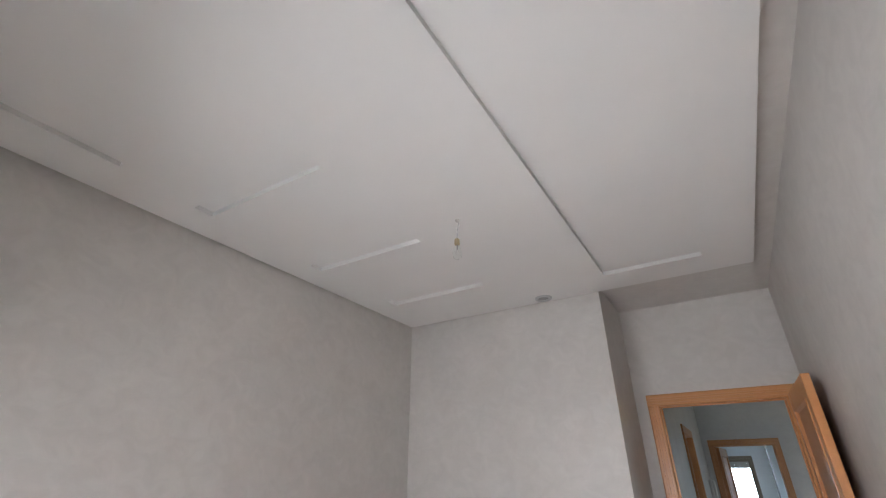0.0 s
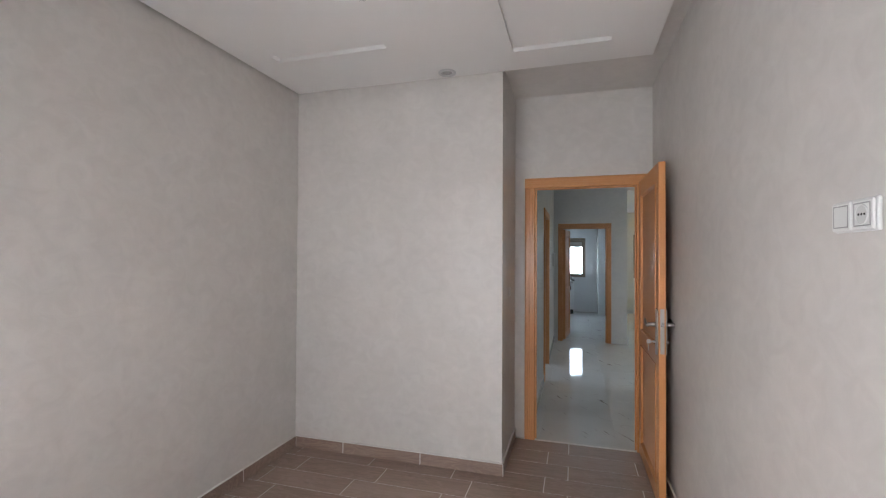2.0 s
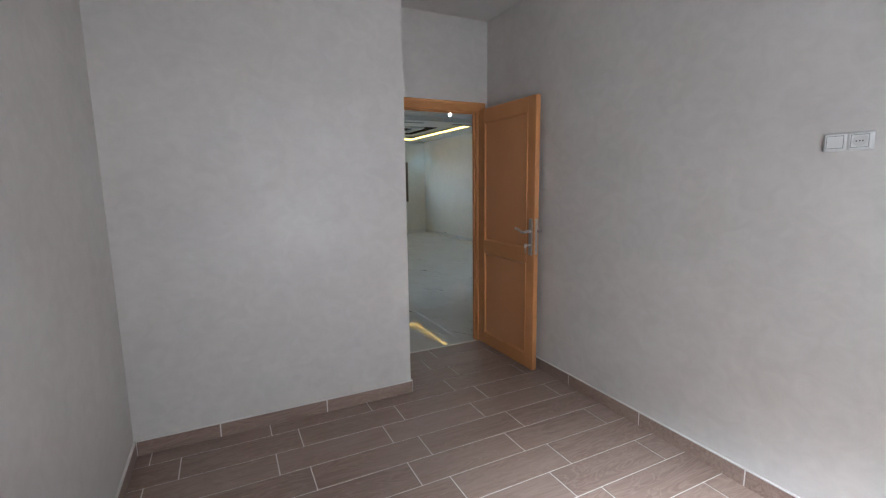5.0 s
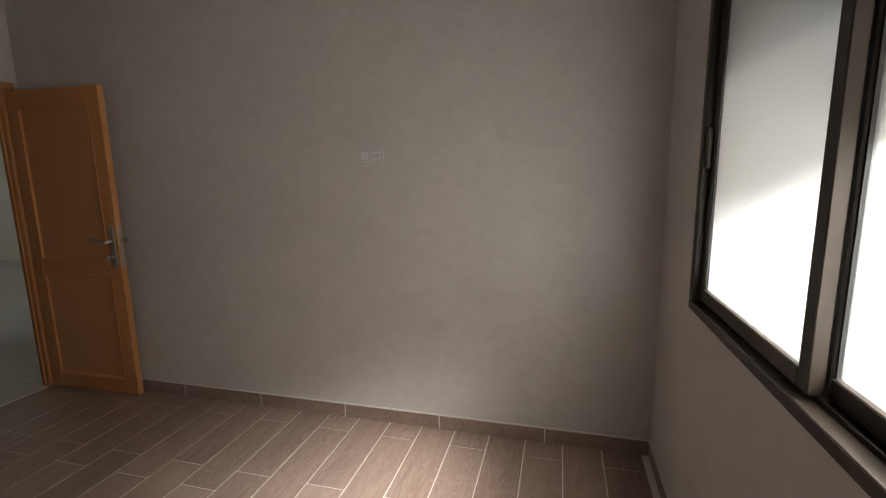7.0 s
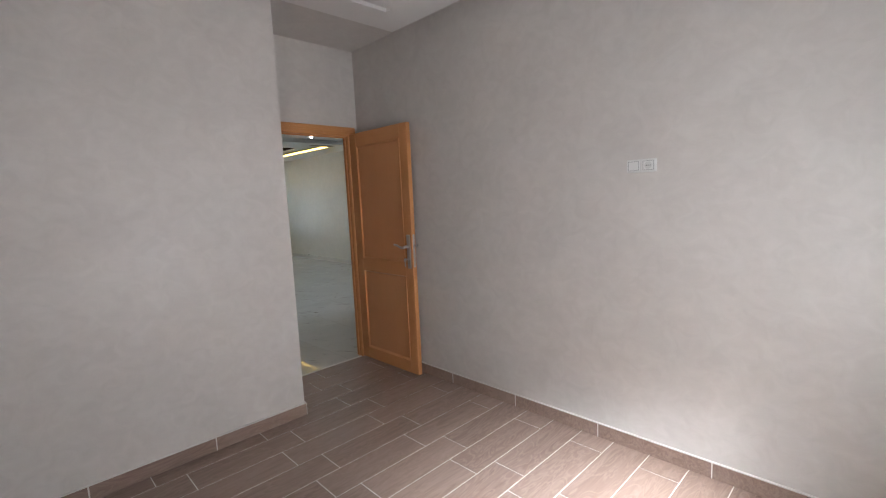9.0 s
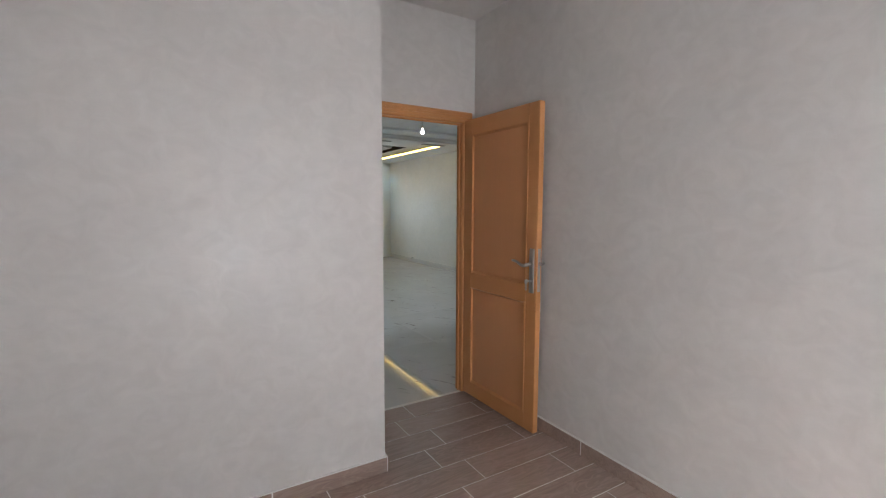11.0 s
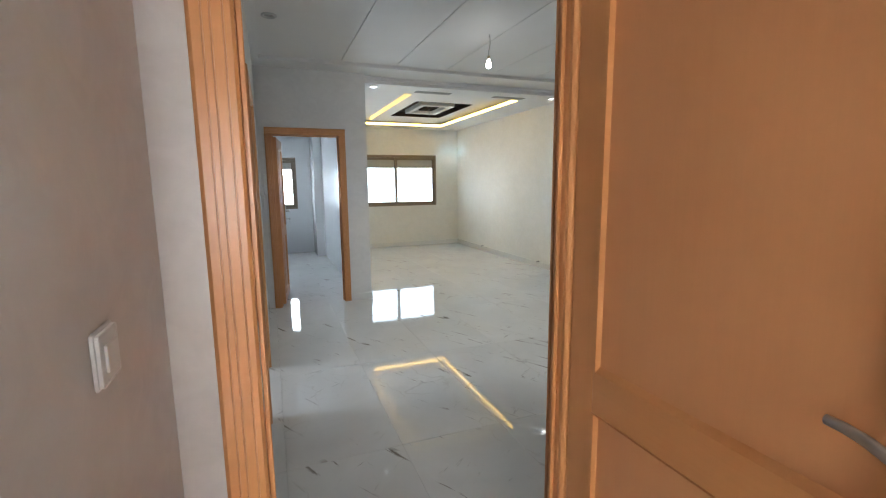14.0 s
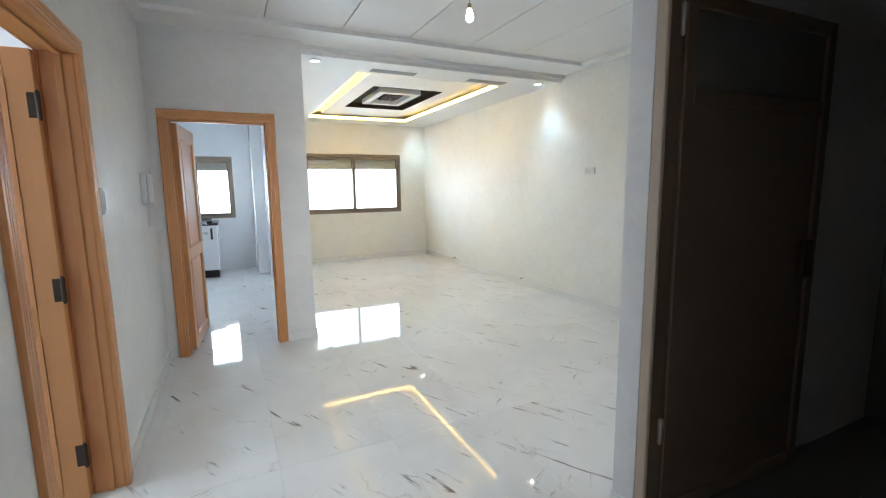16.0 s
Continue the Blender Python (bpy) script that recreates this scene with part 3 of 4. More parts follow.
def door_leaf(parent, width, height, m, lock=True, hinges=3):
    """A two-panel leaf: x from the hinge to the free edge, y 0 to 0.04 thick, z up. m places it."""
    leaf = rot_part("leaf", box_bm(0.082, width - 0.082, 0.013, 0.027, 0.10, height - 0.10), PANEL_WOOD, parent, m)

    def put(name, bm, mat, label="", smooth=False):
        return rot_part(name, bm, mat, leaf, m, label, smooth)

    put("stile", box_bm(0, 0.092, 0, 0.04, 0, height, 0.004, 2), DOOR_WOOD)
    put("stile", box_bm(width - 0.092, width, 0, 0.04, 0, height, 0.004, 2), DOOR_WOOD)
    lo, hi = 0.822 * height / 2.04, 0.935 * height / 2.04
    for z0, z1 in ((0, 0.105), (lo, hi), (height - 0.115, height)):
        put("rail", box_bm(0.092, width - 0.092, 0.0005, 0.0395, z0, z1, 0.003, 2), HEAD_WOOD if abs(m[0][0]) > 0.7 else DOOR_RAIL)
    for z0, z1 in ((0.105, lo), (hi, height - 0.115)):
        for y0, y1 in ((-0.004, 0.014), (0.026, 0.044)):
            bm = bmesh.new()
            a0, a1, t = 0.092, width - 0.092, 0.013
            for b in ((a0, a0 + t, z0, z1), (a1 - t, a1, z0, z1), (a0 + t, a1 - t, z0, z0 + t), (a0 + t, a1 - t, z1 - t, z1)):
                add_box(bm, b[0], b[1], y0, y1, b[2], b[3])
            out = y0 if y0 < 0.02 else y1
            for v in bm.verts:
                inner = a0 + t * 0.9 < v.co.x < a1 - t * 0.9 and z0 + t * 0.9 < v.co.z < z1 - t * 0.9
                if inner and abs(v.co.y - out) < 1e-6:
                    v.co.y = 0.0128 if y0 < 0.02 else 0.0272
            put("panel_moulding", bm, DOOR_WOOD)
    for k in range(hinges):
        z = 0.22 + k * (height - 0.44) / (hinges - 1)
        bm = bmesh.new()
        lathe(bm, [(0, -0.055), (0.004, -0.06), (0.009, -0.05), (0.009, 0.05), (0.004, 0.06), (0, 0.055)], 12)
        bm.transform(Matrix.Translation((-0.006, 0.044, z)))
        add_box(bm, -0.004, 0.03, 0.0402, 0.042, z - 0.05, z + 0.05)
        put("hinge", bm, DARK_METAL)
    if not lock:
        return leaf
    u = width - 0.037
    for s in (0, 1):
        f = Matrix.Identity(4) if s == 0 else Matrix.Translation((0, 0.04, 0)) @ Matrix.Scale(-1, 4, (0, 1, 0))
        bm = box_bm(u - 0.021, u + 0.021, -0.009, 0, 0.890, 1.164, 0.006, 3)
        bm.transform(f)
        put("lock_plate", bm, STEEL, "satin chrome lock plate")
        for zs in (0.905, 1.149):
            bm = bmesh.new()
            lathe(bm, [(0.0, 0.0105), (0.004, 0.010), (0.005, 0.0085)], 12)
            bm.transform(f @ Matrix.Translation((u, 0, zs)) @ Matrix.Rotation(math.pi / 2, 4, "X"))
            put("plate_screw", bm, CHROME)
        bm = box_bm(u - 0.015, u + 0.015, -0.0105, -0.0088, 0.900, 1.154, 0.0008, 1)
        bm.transform(f)
        put("plate_field", bm, STEEL)
        bm = bmesh.new()
        lathe(bm, [(0, 0), (0.013, 0), (0.013, 0.02), (0.0105, 0.026), (0.0105, 0.046), (0, 0.046)], 16)
        bm.transform(f @ Matrix.Translation((u, -0.008, 1.069)) @ Matrix.Rotation(math.pi / 2, 4, "X"))
        # an S-curved lever, thick at the neck and flattened towards its tip
        pts = [(u + 0.004, -0.046, 1.068), (u - 0.012, -0.053, 1.062), (u - 0.032, -0.057, 1.062), (u - 0.055, -0.058, 1.070), (u - 0.080, -0.056, 1.079), (u - 0.105, -0.053, 1.083), (u - 0.128, -0.050, 1.083)]
        bm2 = bmesh.new()
        tube(bm2, pts, 0.0095, 12)
        for n, v in enumerate(bm2.verts):
            c = Vector(pts[min(n // 12, len(pts) - 1)])
            k = (n // 12) / (len(pts) - 1)
            v.co.y = c.y + (v.co.y - c.y) * (1.0 - 0.45 * k)
            v.co.z = c.z + (v.co.z - c.z) * (1.15 - 0.35 * k)
        bm2.transform(f)
        put("lever", bm2, STEEL, "", True)
        put("lever_neck", bm, STEEL, "", True)
        bm = bmesh.new()
        lathe(bm, [(0, 0), (0.0085, 0), (0.0085, 0.014), (0, 0.014)], 14)
        bm.transform(f @ Matrix.Translation((u, -0.008, 0.966)) @ Matrix.Rotation(math.pi / 2, 4, "X"))
        put("lock_cylinder", bm, STEEL, "", True)
        if s == 0:
            bm = box_bm(u - 0.0012, u + 0.0012, -0.038, -0.02, 0.961, 0.971)
            add_box(bm, u - 0.0012, u + 0.0012, -0.060, -0.038, 0.954, 0.978)
            put("key", bm, STEEL, "small steel key in the lock")
            bm = box_bm(u - 0.006, u + 0.008, -0.052, -0.049, 0.912, 0.956, 0.001, 1)
            put("spare_key", bm, STEEL)
    put("lock_face", box_bm(width - 0.001, width + 0.002, 0.009, 0.031, 0.90, 1.165, 0.0006, 1), STEEL)
    put("latch_bolt", box_bm(width, width + 0.012, 0.013, 0.027, 1.061, 1.084, 0.002, 1), CHROME)
    return leaf


door_1 = thing("door_1", "orange varnished two-panel wooden door standing open", "door", kind="structure")
door_frame(door_1, -0.877, -0.114, 2.032, 0.082, 0.052, Matrix(), (1,))
part("strike_plate", box_bm(-0.8775, -0.8755, 0.012, 0.036, 0.93, 1.13, 0.0006, 1), STEEL, door_1, "steel strike plate in the jamb")
for z0, z1 in ((0.955, 1.0), (1.055, 1.09)):
    part("strike_hole", box_bm(-0.8756, -0.8750, 0.017, 0.031, z0, z1), RUBBER, door_1)
# the leaf stands open along the bedroom's east wall
turned = Matrix.Rotation(math.atan2(-0.80, 0.008), 4, "Z")
door_leaf(door_1, 0.778, 2.04, Matrix.Translation((-0.101, -0.020, 0.008)) @ turned)

door_2 = thing("door_2", "orange varnished wooden door open into the side room", "door", kind="structure")
side_m = Matrix.Translation((XH, 0, 0)) @ Matrix.Rotation(math.pi / 2, 4, "Z")
door_frame(door_2, 1.79, 2.61, 1.98, 0.078, 0.12, side_m)
door_leaf(door_2, 0.80, 1.965, Matrix.Translation((XH - 0.125, 2.60, 0.008)) @ Matrix.Rotation(radians(178), 4, "Z"))

door_3 = thing("door_3", "orange varnished wooden door open into the kitchen", "door", kind="structure")
door_frame(door_3, -0.768, -0.046, 1.968, 0.078, 0.12, Matrix.Translation((0, YK, 0)))
door_leaf(door_3, 0.72, 1.945, Matrix.Translation((-0.763, YK + 0.125, 0.008)) @ Matrix.Rotation(radians(84), 4, "Z") @ Matrix.Translation((0, -0.04, 0)))


def entrance_door():
    d = thing("door_4", "dull brown metal entrance door open to a dark stairwell", "door", kind="structure")
    for y0, y1 in ((0.285, 0.36), (1.313, 1.3595)):
        part("frame_post", box_bm(1.043, 1.062, y0, y1, 0, 2.165, 0.004, 1), TAN, d)
        part("rebate", box_bm(1.0625, 1.136, y0 + 0.003, y1, 0, 2.165, 0.002, 1), BROWN_PAINT, d)
    part("frame_head", box_bm(1.043, 1.165, 0.36, 1.313, 2.10, 2.165, 0.004, 1), TAN, d)
    part("threshold", box_bm(1.045, 1.165, 0.36, 1.313, 0.0, 0.012, 0.003, 1), BASE_TILE, d, "pale stone threshold")
    m = Matrix.Translation((1.14, 1.352, 0.02)) @ Matrix.Rotation(radians(-1), 4, "Z")
    leaf = rot_part("leaf", box_bm(0.05, 0.91, -0.032, -0.012, 0.05, 1.70), BROWN_PAINT, d, m)
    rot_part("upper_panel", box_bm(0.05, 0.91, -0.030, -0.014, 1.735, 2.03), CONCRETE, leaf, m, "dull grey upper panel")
    for a0, a1, c0, c1 in ((0, 0.055, 0, 2.07), (0.90, 0.955, 0, 2.07), (0.055, 0.90, 0, 0.06), (0.055, 0.90, 1.675, 1.735), (0.055, 0.90, 2.01, 2.07)):
        rot_part("stile" if c1 - c0 > 1 else "rail", box_bm(a0, a1, -0.045, 0, c0, c1, 0.004, 1), BROWN_PAINT, leaf, m)
    rot_part("lock_box", box_bm(0.81, 0.89, -0.07, -0.045, 0.95, 1.12, 0.006, 2), DARK_METAL, leaf, m)
    for z in (0.42, 1.98):
        bm = bmesh.new()
        lathe(bm, [(0, -0.06), (0.010, -0.05), (0.012, 0.05), (0, 0.06)], 12)
        bm.transform(Matrix.Translation((1.118, 1.310, z)))
        part("hinge", bm, STEEL, leaf, "", True)


entrance_door()



# ---- bedroom things ----
def recessed_spot(x, y, z, lit, group, label):
    s = thing("ceiling_spot", label, "spotlight", group, at=(x, y, z))
    bm = bmesh.new()
    lathe(bm, [(0.036, 0.004), (0.036, -0.006), (0.050, -0.013), (0.059, -0.009), (0.060, -0.0005)], 28)
    part("trim_ring", bm, WHITE_PLASTIC if lit else SATIN_GREY, s, "", True)
    bm = bmesh.new()
    lathe(bm, [(0, -0.0025), (0.020, -0.004), (0.037, -0.002)], 24)
    part("lens", bm, LAMP_COOL if lit else SHUTTER_LENS, s, "", True)
    return s


recessed_spot(-1.40, -0.80, SOFFIT, False, "", "white round unlit ceiling spotlight in the gypsum soffit")
recessed_spot(-0.75, 2.94, HALL_Z, False, "", "white round unlit ceiling spotlight in the hall")


def hanging_bulb(x, y, z, drop, lit, label):
    b = thing("pendant_bulb", label, "bulb", at=(x, y, z))
    bm = bmesh.new()
    pts = [(0.006 * math.sin(5 * k / 9), 0.004 * math.cos(7 * k / 9), -drop * k / 9) for k in range(10)]
    tube(bm, pts, 0.0022, 6)
    part("cord", bm, GREY_PLASTIC, b, "twisted thin grey wire", True)
    bm = bmesh.new()
    tube(bm, [(p[0] + 0.006 * math.cos(3 * k), p[1] + 0.006 * math.sin(3 * k), p[2]) for k, p in enumerate(pts)], 0.0018, 6)
    part("second_wire", bm, STEEL, b, "", True)
    ex, ey = pts[-1][:2]
    bm = bmesh.new()
    lathe(bm, [(0, 0.002), (0.009, 0.0), (0.0135, -0.006), (0.0135, -0.03), (0.012, -0.034), (0, -0.034)], 18)
    bm.transform(Matrix.Translation((ex, ey, -drop)))
    part("lamp_cap", bm, BRASS, b, "small brass lamp cap", True)
    bm = bmesh.new()
    lathe(bm, [(0.012, 0), (0.014, -0.01), (0.018, -0.024), (0.0225, -0.042), (0.023, -0.052), (0.020, -0.065), (0.012, -0.074), (0, -0.077)], 24)
    bm.transform(Matrix.Translation((ex, ey, -drop - 0.034)))
    part("bulb", bm, LAMP_COOL if lit else BULB_GLASS, b, "", True)
    if not lit:
        bm = bmesh.new()
        tube(bm, [(ex, ey, -drop - 0.034), (ex, ey, -drop - 0.06)], 0.003, 8)
        tube(bm, [(ex - 0.009, ey, -drop - 0.078), (ex - 0.004, ey, -drop - 0.06), (ex + 0.004, ey, -drop - 0.06), (ex + 0.009, ey, -drop - 0.078)], 0.0006, 5)
        part("filament_stem", bm, GREY_PLASTIC, b)
        bm = bmesh.new()
        lathe(bm, [(0, 0), (0.012, 0), (0.012, -0.006), (0.004, -0.014), (0, -0.014)], 14)
        part("ceiling_hook", bm, STEEL, b, "small steel ceiling hook plate", True)
    return b


hanging_bulb(-1.385, -2.08, SOFFIT, 0.105, False, "unlit bare bulb hanging on twisted wires")
hanging_bulb(1.08, 2.78, HALL_Z, 0.18, True, "lit bare bulb hanging from the hall ceiling")


def wall_box(name, label, at, rz, modules, width, height, depth, socket=()):
    """A surface box on a wall: x along the wall, y out of it (negative), z up, about its middle."""
    b = thing(name, label, "socket" if socket else "switch", at=at)
    b.rotation_euler = (0, 0, radians(rz))
    part("back_box", box_bm(-width / 2, width / 2, -depth * 0.6, 0, -height / 2, height / 2, 0.004, 2), WHITE_PLASTIC, b)
    step = width / modules
    for k in range(modules):
        cx = -width / 2 + step * (k + 0.5)
        plate = part("module_plate", box_bm(cx - step / 2 + 0.002, cx + step / 2 - 0.002, -depth, -depth * 0.6, -height / 2 + 0.003, height / 2 - 0.003, 0.004, 2), WHITE_PLASTIC, b)
        if socket:
            bm = bmesh.new()
            cells(bm, -step / 2 + 0.010, step / 2 - 0.010, -height / 2 + 0.010, height / 2 - 0.010,
                  [(-step / 2 + 0.0125, step / 2 - 0.0125, -height / 2 + 0.0125, height / 2 - 0.0125)],
                  lambda b, p, q, u, v: add_box(b, p + cx, q + cx, -depth - 0.0004, -depth + 0.001, u, v))
            part("plate_seam", bm, GREY_PLASTIC, plate)
        if k in socket:
            bm = bmesh.new()
            lathe(bm, [(0.021, 0), (0.021, 0.002), (0.0185, 0.002), (0.0185, 0.0005)], 24)
            bm.transform(Matrix.Translation((cx, -depth, 0)) @ Matrix.Rotation(math.pi / 2, 4, "X"))
            part("socket_rim", bm, WHITE_PLASTIC, plate, "", True)
            bm = bmesh.new()
            lathe(bm, [(0, 0.0006), (0.0185, 0.0006)], 24)
            bm.transform(Matrix.Translation((cx, -depth, 0)) @ Matrix.Rotation(math.pi / 2, 4, "X"))
            part("socket_well", bm, SHADED_WHITE, plate)
            for dx in (-0.0095, 0.0, 0.0095):
                bm = bmesh.new()
                lathe(bm, [(0, 0.0012), (0.0026, 0.0012), (0.0026, 0)], 10)
                bm.transform(Matrix.Translation((cx + dx, -depth, 0)) @ Matrix.Rotation(math.pi / 2, 4, "X"))
                part("pin_hole", bm, RUBBER, plate)
        elif not socket:
            part("rocker", box_bm(cx - step / 2 + 0.014, cx + step / 2 - 0.014, -depth - 0.004, -depth, -height / 2 + 0.018, height / 2 - 0.018, 0.002, 2), WHITE_PLASTIC, plate)
    return b


wall_box("wall_socket", "white double wall box with one power socket", (0.0, -2.552, 1.572), -90, 2, 0.150, 0.068, 0.016, socket=(1,))
wall_box("light_switch", "white light switch beside the bedroom door", (XA, -0.345, 1.215), 90, 1, 0.07, 0.07, 0.010)
wall_box("light_switch", "white light switch on the hall wall", (XH, 1.22, 1.20), 90, 1, 0.07, 0.07, 0.006)
wall_box("wall_socket", "white double wall socket in the salon", (XS, 4.05, 1.56), -90, 2, 0.15, 0.075, 0.012, socket=(0, 1))

bulb_data = bpy.data.lights.new("bulb_light", "SPOT")
bulb_data.spot_size, bulb_data.spot_blend = radians(165), 1.0
bulb_data.energy, bulb_data.shadow_soft_size, bulb_data.color = 26, 0.04, (0.86, 0.95, 1.0)
bulb_light = new("bulb_light", bulb_data)
bulb_light.location = (1.08, 2.78, HALL_Z - 0.335)

# intercom on the hall wall beside the kitchen
ic = thing("intercom", "white wall intercom with handset and coiled cord", "intercom", at=(XH, 3.92, 1.42))
part("base", box_bm(0.0, 0.035, -0.05, 0.05, -0.11, 0.11, 0.008, 2), WHITE_PLASTIC, ic)
part("handset", box_bm(0.035, 0.07, -0.045, -0.002, -0.105, 0.105, 0.012, 3), WHITE_PLASTIC, ic)
bm = bmesh.new()
tube(bm, [(0.03 + 0.01 * math.cos(k * 1.3), -0.02 + 0.01 * math.sin(k * 1.3), -0.11 - 0.0035 * k) for k in range(44)], 0.0028, 6)
part("cord", bm, WHITE_PLASTIC, ic, "", True)
switch_thing = wall_box("light_switch", "white light switch beside the side-room door", (XH, 2.80, 1.36), 90, 1, 0.085, 0.13, 0.014)

# ---- salon and kitchen things ----
for x, y in ((0.46, 4.72), (XS - 0.24, 4.72), (XS - 0.24, YB - 0.26), (0.46, YB - 0.26)):
    recessed_spot(x, y, 2.615, True, "salon corner spotlights", "white round lit ceiling spotlight in the salon soffit")
    data = bpy.data.lights.new("spot_beam", "SPOT")
    data.energy, data.spot_size, data.spot_blend, data.shadow_soft_size, data.color = 14, radians(100), 1.0, 0.05, (0.50, 0.84, 1.0)
    beam = new("spot_beam", data)
    beam.matrix_world = look((x, y, 2.60), (x, y, 0))


def led_run(box):
    tape = thing("led_strip", "glowing warm yellow led strip in the salon tray", "led strip", "salon tray strips", at=(box[0], box[2], box[4]))
    bm = box_bm(*box)
    bm.transform(Matrix.Translation((-box[0], -box[2], -box[4])))
    part("tape", bm, LED_WARM, tape)


x0, x1, y0, y1 = TR
led_run((x0 + 0.03, x1 - 0.03, y1 - 0.010, y1 - 0.001, 2.622, 2.658))
led_run((x1 - 0.010, x1 - 0.001, y0 + 0.03, y1 - 0.012, 2.622, 2.658))
led_run((x0 + 0.001, x0 + 0.010, y0 + 0.03, y1 - 0.012, 2.622, 2.658))
led_run((x0 + 0.04, x1 - 0.04, y0 + 0.001, y0 + 0.010, 2.622, 2.658))

# the dropped island in the tray, with a dark square opening and a white ring
IS = (1.14, 2.52, 5.22, 8.06)
HOLE = (1.36, 2.32, 5.78, 7.32)
slab("ceiling_island", *IS, 2.662, 2.738, CEILING, "white gypsum island panel inside the salon tray", "ceiling", [HOLE])
rosette = thing("ceiling_rosette", "dark wood square ceiling rosette with white inner ring", "ceiling rosette", at=(1.84, 6.55, 2.735))
bm = box_bm(-0.479, 0.479, -0.769, 0.769, -0.004, 0.0)
part("backing", bm, WENGE, rosette, "dark wenge backing board")
bm = bmesh.new()
cells(bm, -0.478, 0.478, -0.768, 0.768, [(-0.466, 0.466, -0.756, 0.756)], lambda b, p, q, r, s: add_box(b, p, q, r, s, -0.076, -0.0045))
part("lining", bm, WENGE, rosette, "dark wenge lining")
bm = bmesh.new()
cells(bm, -0.29, 0.29, -0.46, 0.46, [(-0.21, 0.21, -0.36, 0.36)], lambda b, p, q, r, s: add_box(b, p, q, r, s, -0.07, -0.0045))
part("ring", bm, CEILING, rosette, "white square ring")
bm = box_bm(-0.12, 0.12, -0.20, 0.20, -0.05, -0.0045, 0.004, 1)
part("centre_block", bm, WENGE, rosette)
bm = bmesh.new()
tube(bm, [(0, 0, -0.05), (0.004, 0, -0.11), (0, 0.003, -0.17)], 0.004, 6)
part("wire", bm, GREY_PLASTIC, rosette, "loose grey wire")
# no recess is cut: thin plates whose grey paints the shade of two slots
for x in (1.05, 2.2):
    slab("trim_tray_plate", x, x + 0.5, 4.80, 4.92, 2.611, 2.6145, SHADE_GREY, "thin grey plate painted as a shaded slot in the salon soffit", "light slot")

# kitchen base cabinet with a black top, seen end-on
cab = thing("base_cabinet", "white lacquered kitchen base cabinet with black plinth", "cabinet", at=(-1.18, 8.43, 0))
part("body", box_bm(-0.60, 0.60, -0.28, 0.34, 0.12, 0.84, 0.003, 1), CABINET_WHITE, cab)
part("plinth", box_bm(-0.58, 0.58, -0.24, 0.34, 0.0, 0.12), BLACK, cab, "black recessed plinth")
for k in range(2):
    d = part("cabinet_door", box_bm(-0.597 + 0.6 * k, -0.003 + 0.6 * k, -0.30, -0.281, 0.125, 0.835, 0.003, 1), CABINET_WHITE, cab)
    part("handle", box_bm(-0.10 + 0.6 * k, -0.07 + 0.6 * k, -0.325, -0.301, 0.62, 0.80, 0.004, 1), DARK_METAL, d)
tagged(new("worktop", mesh_of("worktop", box_bm(-1.80, -0.56, 8.12, YB - 0.002, 0.842, 0.885, 0.005, 2), BLACK)), "polished black stone worktop on the base cabinet", "worktop")
hob = thing("hob", "black gas hob with pan supports on the worktop", "hob", at=(-0.90, 8.45, 0.886))
part("plate", box_bm(-0.26, 0.26, -0.22, 0.22, 0, 0.012, 0.004, 1), BLACK, hob)
for x in (-0.13, 0.13):
    bm = bmesh.new()
    for d in (-0.16, -0.05, 0.05, 0.16):
        add_box(bm, x - 0.11, x + 0.11, d - 0.006, d + 0.006, 0.03, 0.045)
    for d in (-0.11, 0.11):
        add_box(bm, x + d - 0.006, x + d + 0.006, -0.17, 0.17, 0.012, 0.031)
    part("pan_support", bm, DARK_METAL, hob)

# short stubs of conduit at the foot of the salon wall
for y in (5.3, 7.4):
    bm = bmesh.new()
    tube(bm, [(XS - 0.001, y, 0.10), (XS - 0.03, y, 0.105), (XS - 0.05, y + 0.01, 0.09)], 0.011, 10)
    tagged(new("conduit_stub", mesh_of("conduit_stub", bm, GREY_PLASTIC, True)), "short grey conduit stub leaving the salon wall", "conduit", "wall conduit stubs")


# ---- skirtings and floor pieces ----
def piece_mesh(name, lx, ly, z0, z1, mat, bevel):
    bm = bmesh.new()
    vs = add_box(bm, -lx / 2, lx / 2, -ly / 2, ly / 2, z0, z1)
    for v in vs:
        if v.co.z > (z0 + z1) / 2:
            v.co.x -= math.copysign(bevel, v.co.x)
            v.co.y -= math.copysign(bevel, v.co.y)
    return mesh_of(name, bm, mat)


CACHE = {}


def lay(name, x0, x1, y0, y1, z0, z1, mat, parent, bevel=0.0012, label=""):
    key = (name, round(x1 - x0, 4), round(y1 - y0, 4), z0, z1, mat.name)
    if key not in CACHE:
        CACHE[key] = piece_mesh(name, x1 - x0, y1 - y0, z0, z1, mat, bevel)
    ob = new(name, CACHE[key])
    ob.location = ((x0 + x1) / 2, (y0 + y1) / 2, 0)
    ob.parent = parent
    return ob


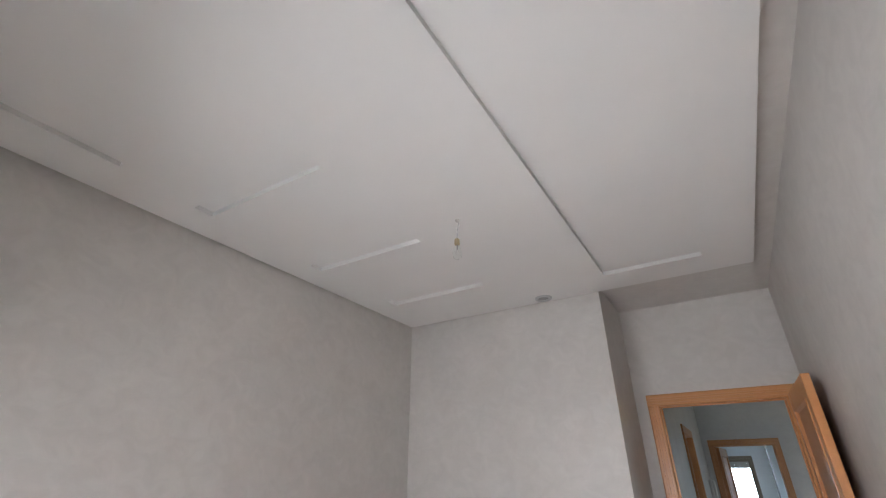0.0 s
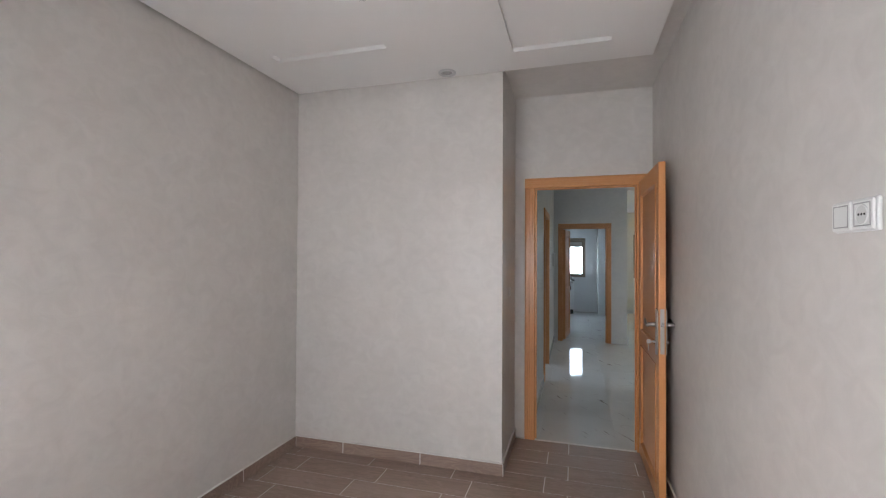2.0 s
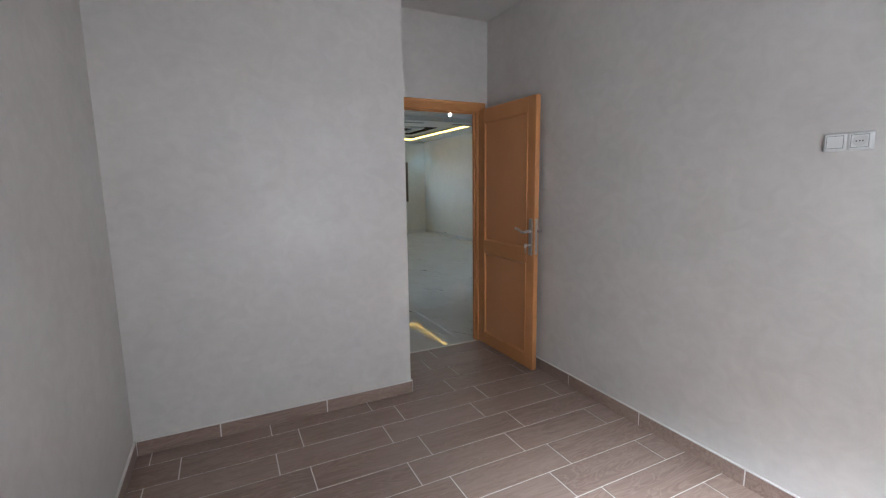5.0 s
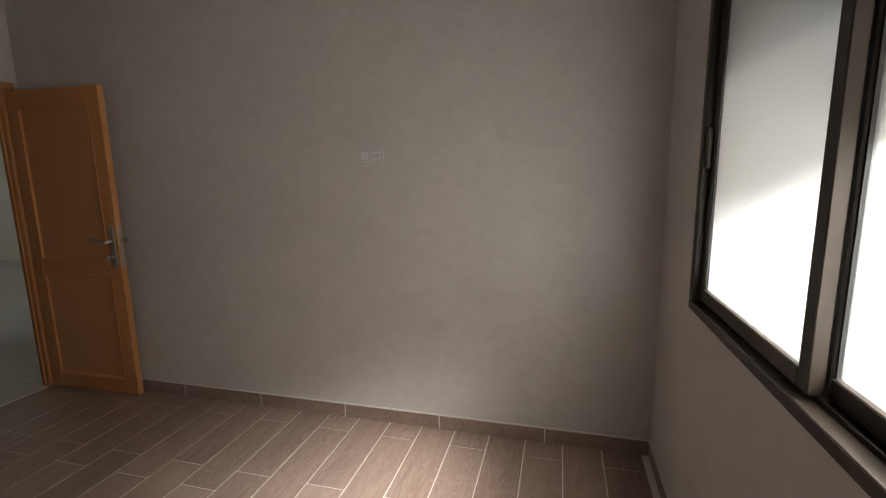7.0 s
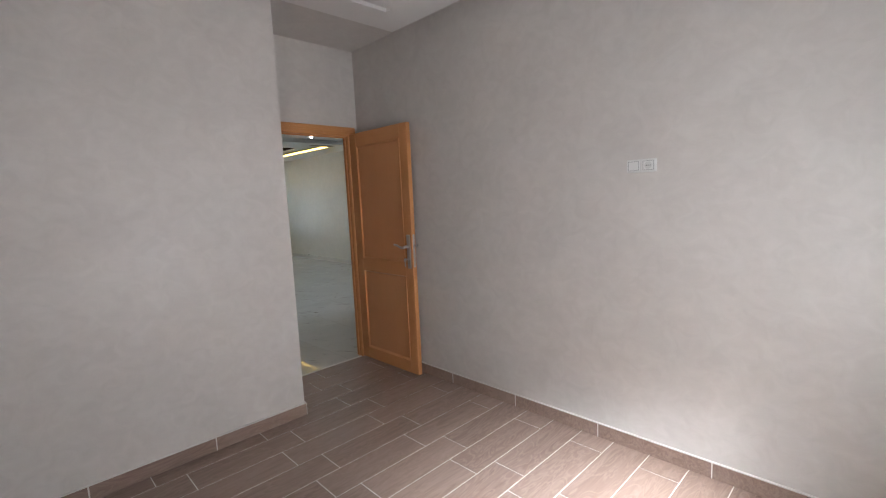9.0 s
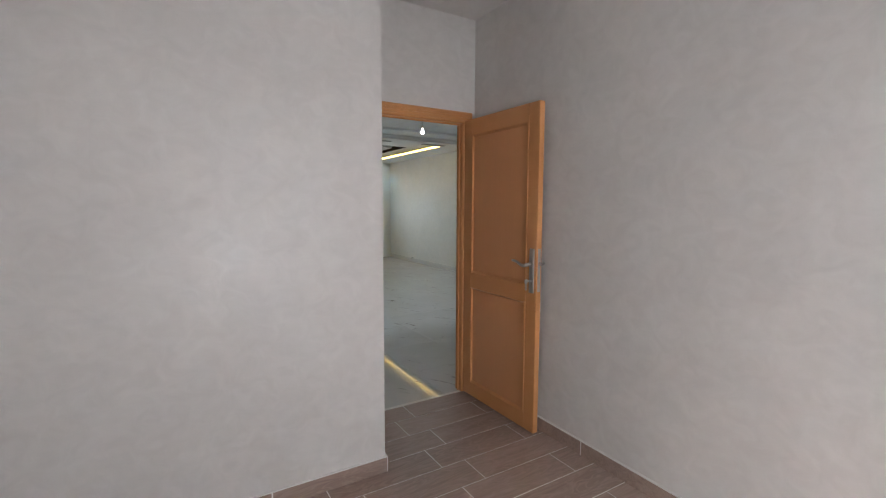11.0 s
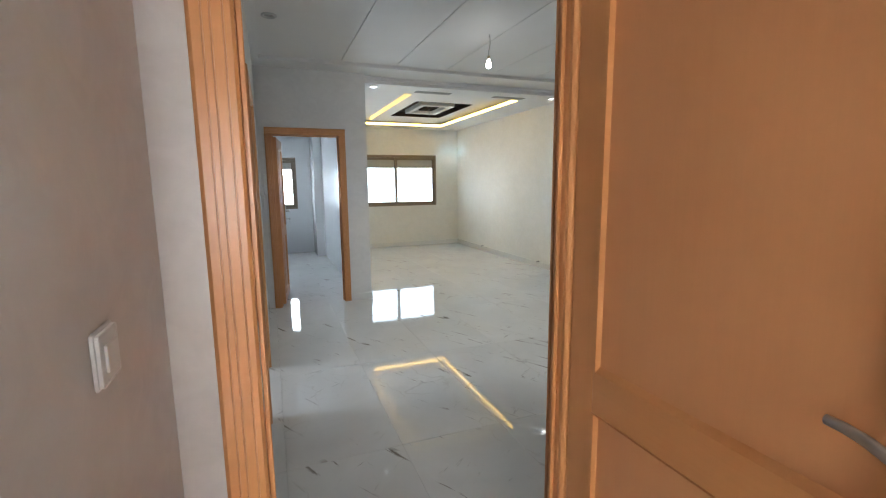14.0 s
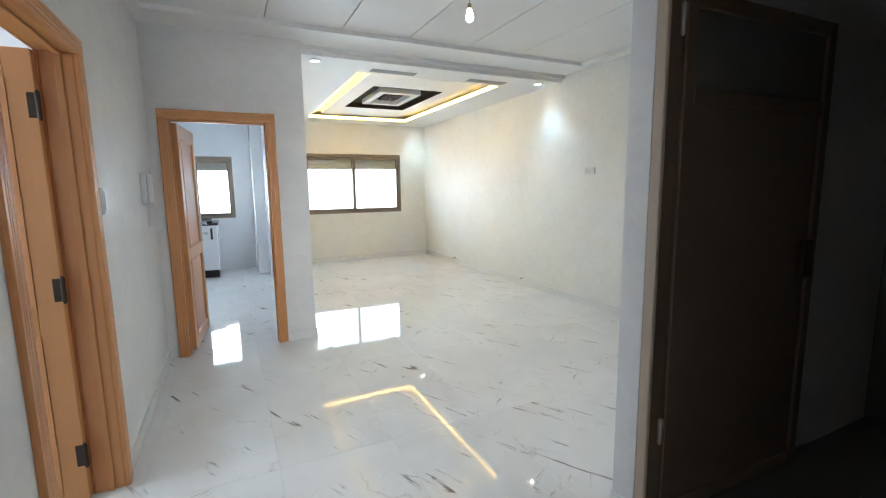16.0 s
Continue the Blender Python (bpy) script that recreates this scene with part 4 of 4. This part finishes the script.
def skirting(name, label, along, runs, wall, out, height, mat, joints, gap=0.006):
    """Skirting strips on a wall plane: out is the way into the room, joints the cuts along it."""
    b = thing(name, label, "skirting", kind="structure")
    lo, hi = runs
    cuts = [lo] + sorted(j for j in joints if lo + 0.02 < j < hi - 0.02) + [hi]
    a, c = sorted((wall, wall + out * 0.011))
    for p, q in zip(cuts, cuts[1:]):
        if along == "x":
            lay("strip", p + gap / 2, q - gap / 2, a, c, 0.0, height, mat, b, 0.0006)
        else:
            lay("strip", a, c, p + gap / 2, q - gap / 2, 0.0, height, mat, b, 0.0006)
    if mat is PLANK:
        a2, c2 = sorted((wall, wall + out * 0.013))
        e = (lo, hi, a2, c2) if along == "x" else (a2, c2, lo, hi)
        setting("trim_plaster_lip", box_bm(*e, height, height + 0.007, 0.002, 1), LIP, "pale plaster bead along the top of the skirting", "trim")
    g = setting("trim_grout_line", box_bm(*((lo, hi, a, c - 0.001) if along == "x" and out > 0 else (lo, hi, a + 0.001, c) if along == "x" else (a, c - 0.001, lo, hi) if out > 0 else (a + 0.001, c, lo, hi)), -0.001, height - 0.002), GROUT if mat is PLANK else JOINT, "pale grout behind the skirting strips", "grout")
    return b


BROWN_SKIRT = "brown wood-look tile skirting with pale joints"
skirting("baseboard_east", BROWN_SKIRT, "y", (YW, -0.02), 0.0, -1, 0.08, PLANK, [-0.508 - 0.6 * k for k in range(6)])
skirting("baseboard_recess_front", BROWN_SKIRT, "x", (XL + 0.011, XA + 0.011), YF, -1, 0.08, PLANK, [-2.23, -1.62])
skirting("baseboard_recess_side", BROWN_SKIRT, "y", (YF, -0.02), XA, 1, 0.08, PLANK, [])
skirting("baseboard_west", BROWN_SKIRT, "y", (YW, YF), XL, 1, 0.08, PLANK, [-1.25 - 0.6 * k for k in range(5)])
skirting("baseboard_window", BROWN_SKIRT, "x", (XL + 0.011, -0.011), YW, 1, 0.08, PLANK, [-0.6 - 0.6 * k for k in range(4)])
WHITE_SKIRT = "glossy white tile skirting"
skirting("baseboard_hall_west", WHITE_SKIRT, "y", (0.10, 1.71), XH, 1, 0.085, BASE_TILE, [0.8, 1.4], 0.002)
skirting("baseboard_hall_west_far", WHITE_SKIRT, "y", (2.69, YK), XH, 1, 0.085, BASE_TILE, [3.2, 3.8], 0.002)
skirting("baseboard_pier", WHITE_SKIRT, "x", (0.03, XP + 0.011), YK, -1, 0.085, BASE_TILE, [], 0.002)
skirting("baseboard_salon_west", WHITE_SKIRT, "y", (YK, YB), XP, 1, 0.085, BASE_TILE, [5.0 + 0.6 * k for k in range(7)], 0.002)
skirting("baseboard_salon_north", WHITE_SKIRT, "x", (XP + 0.011, XS - 0.011), YB, -1, 0.085, BASE_TILE, [0.9 + 0.6 * k for k in range(4)], 0.002)
skirting("baseboard_salon_east", WHITE_SKIRT, "y", (1.48, YB), XS, -1, 0.085, BASE_TILE, [2.0 + 0.6 * k for k in range(12)], 0.002)
skirting("baseboard_entry", WHITE_SKIRT, "y", (1.37, 1.475), 1.05, -1, 0.085, BASE_TILE, [], 0.002)

# bedroom planks, 60 by 20 cm, joints shifted by 15 cm in every other row
G = 0.0050
for row in range(-1, 20):
    ya, yb = -1.004 - 0.2 * (row - 4), -1.004 - 0.2 * (row - 5)
    y_lo, y_hi = max(ya, YW), min(yb, -0.012)
    if y_hi - y_lo < 0.02:
        continue
    x = (-1.215 if row % 2 == 0 else -1.362) - 0.604 * 3
    left = XL if y_hi <= YF + 0.21 else XA
    while x < 0:
        a, b = max(x, left), min(x + 0.604, 0.0)
        if b - a > 0.012:
            lay("plank", a + G / 2, b - G / 2, y_lo + G / 2, y_hi - G / 2, -0.0019, 0.0, PLANK, floor, 0.0008)
        x += 0.604
setting("trim_threshold", box_bm(-0.886, -0.131, -0.012, 0.012, -0.0015, 0.0015, 0.001, 1), GROUT, "pale grout line at the bedroom threshold", "threshold")

# hall tiles, 60 by 120 cm
for i in range(-6, 9):
    for j in range(-1, 9):
        xa, xb = -0.24 + 0.6 * (i - 1) , -0.24 + 0.6 * i
        ya, yb = 0.014 + 1.2 * j, 0.014 + 1.2 * (j + 1)
        xa, xb, ya, yb = max(xa, -3.99), min(xb, XS - 0.002), max(ya, 0.014), min(yb, YB - 0.002)
        if xb - xa < 0.02 or yb - ya < 0.02:
            continue
        if xa > 1.0 and yb < 1.36:
            continue
        if xb > 1.06 and ya < 1.36 and xa < 1.06:
            lay("tile", xa + 0.0006, 1.06, ya + 0.0006, min(yb, 1.36), -0.0014, 0.0, MARBLE, hall_floor, 0.0004)
            if yb > 1.38:
                lay("tile", xa + 0.0006, xb - 0.0006, 1.36, yb - 0.0006, -0.0014, 0.0, MARBLE, hall_floor, 0.0004)
            continue
        lay("tile", xa + 0.0006, xb - 0.0006, max(ya, 1.36 if xa > 1.0 else ya) + 0.0006, yb - 0.0006, -0.0014, 0.0, MARBLE, hall_floor, 0.0004)
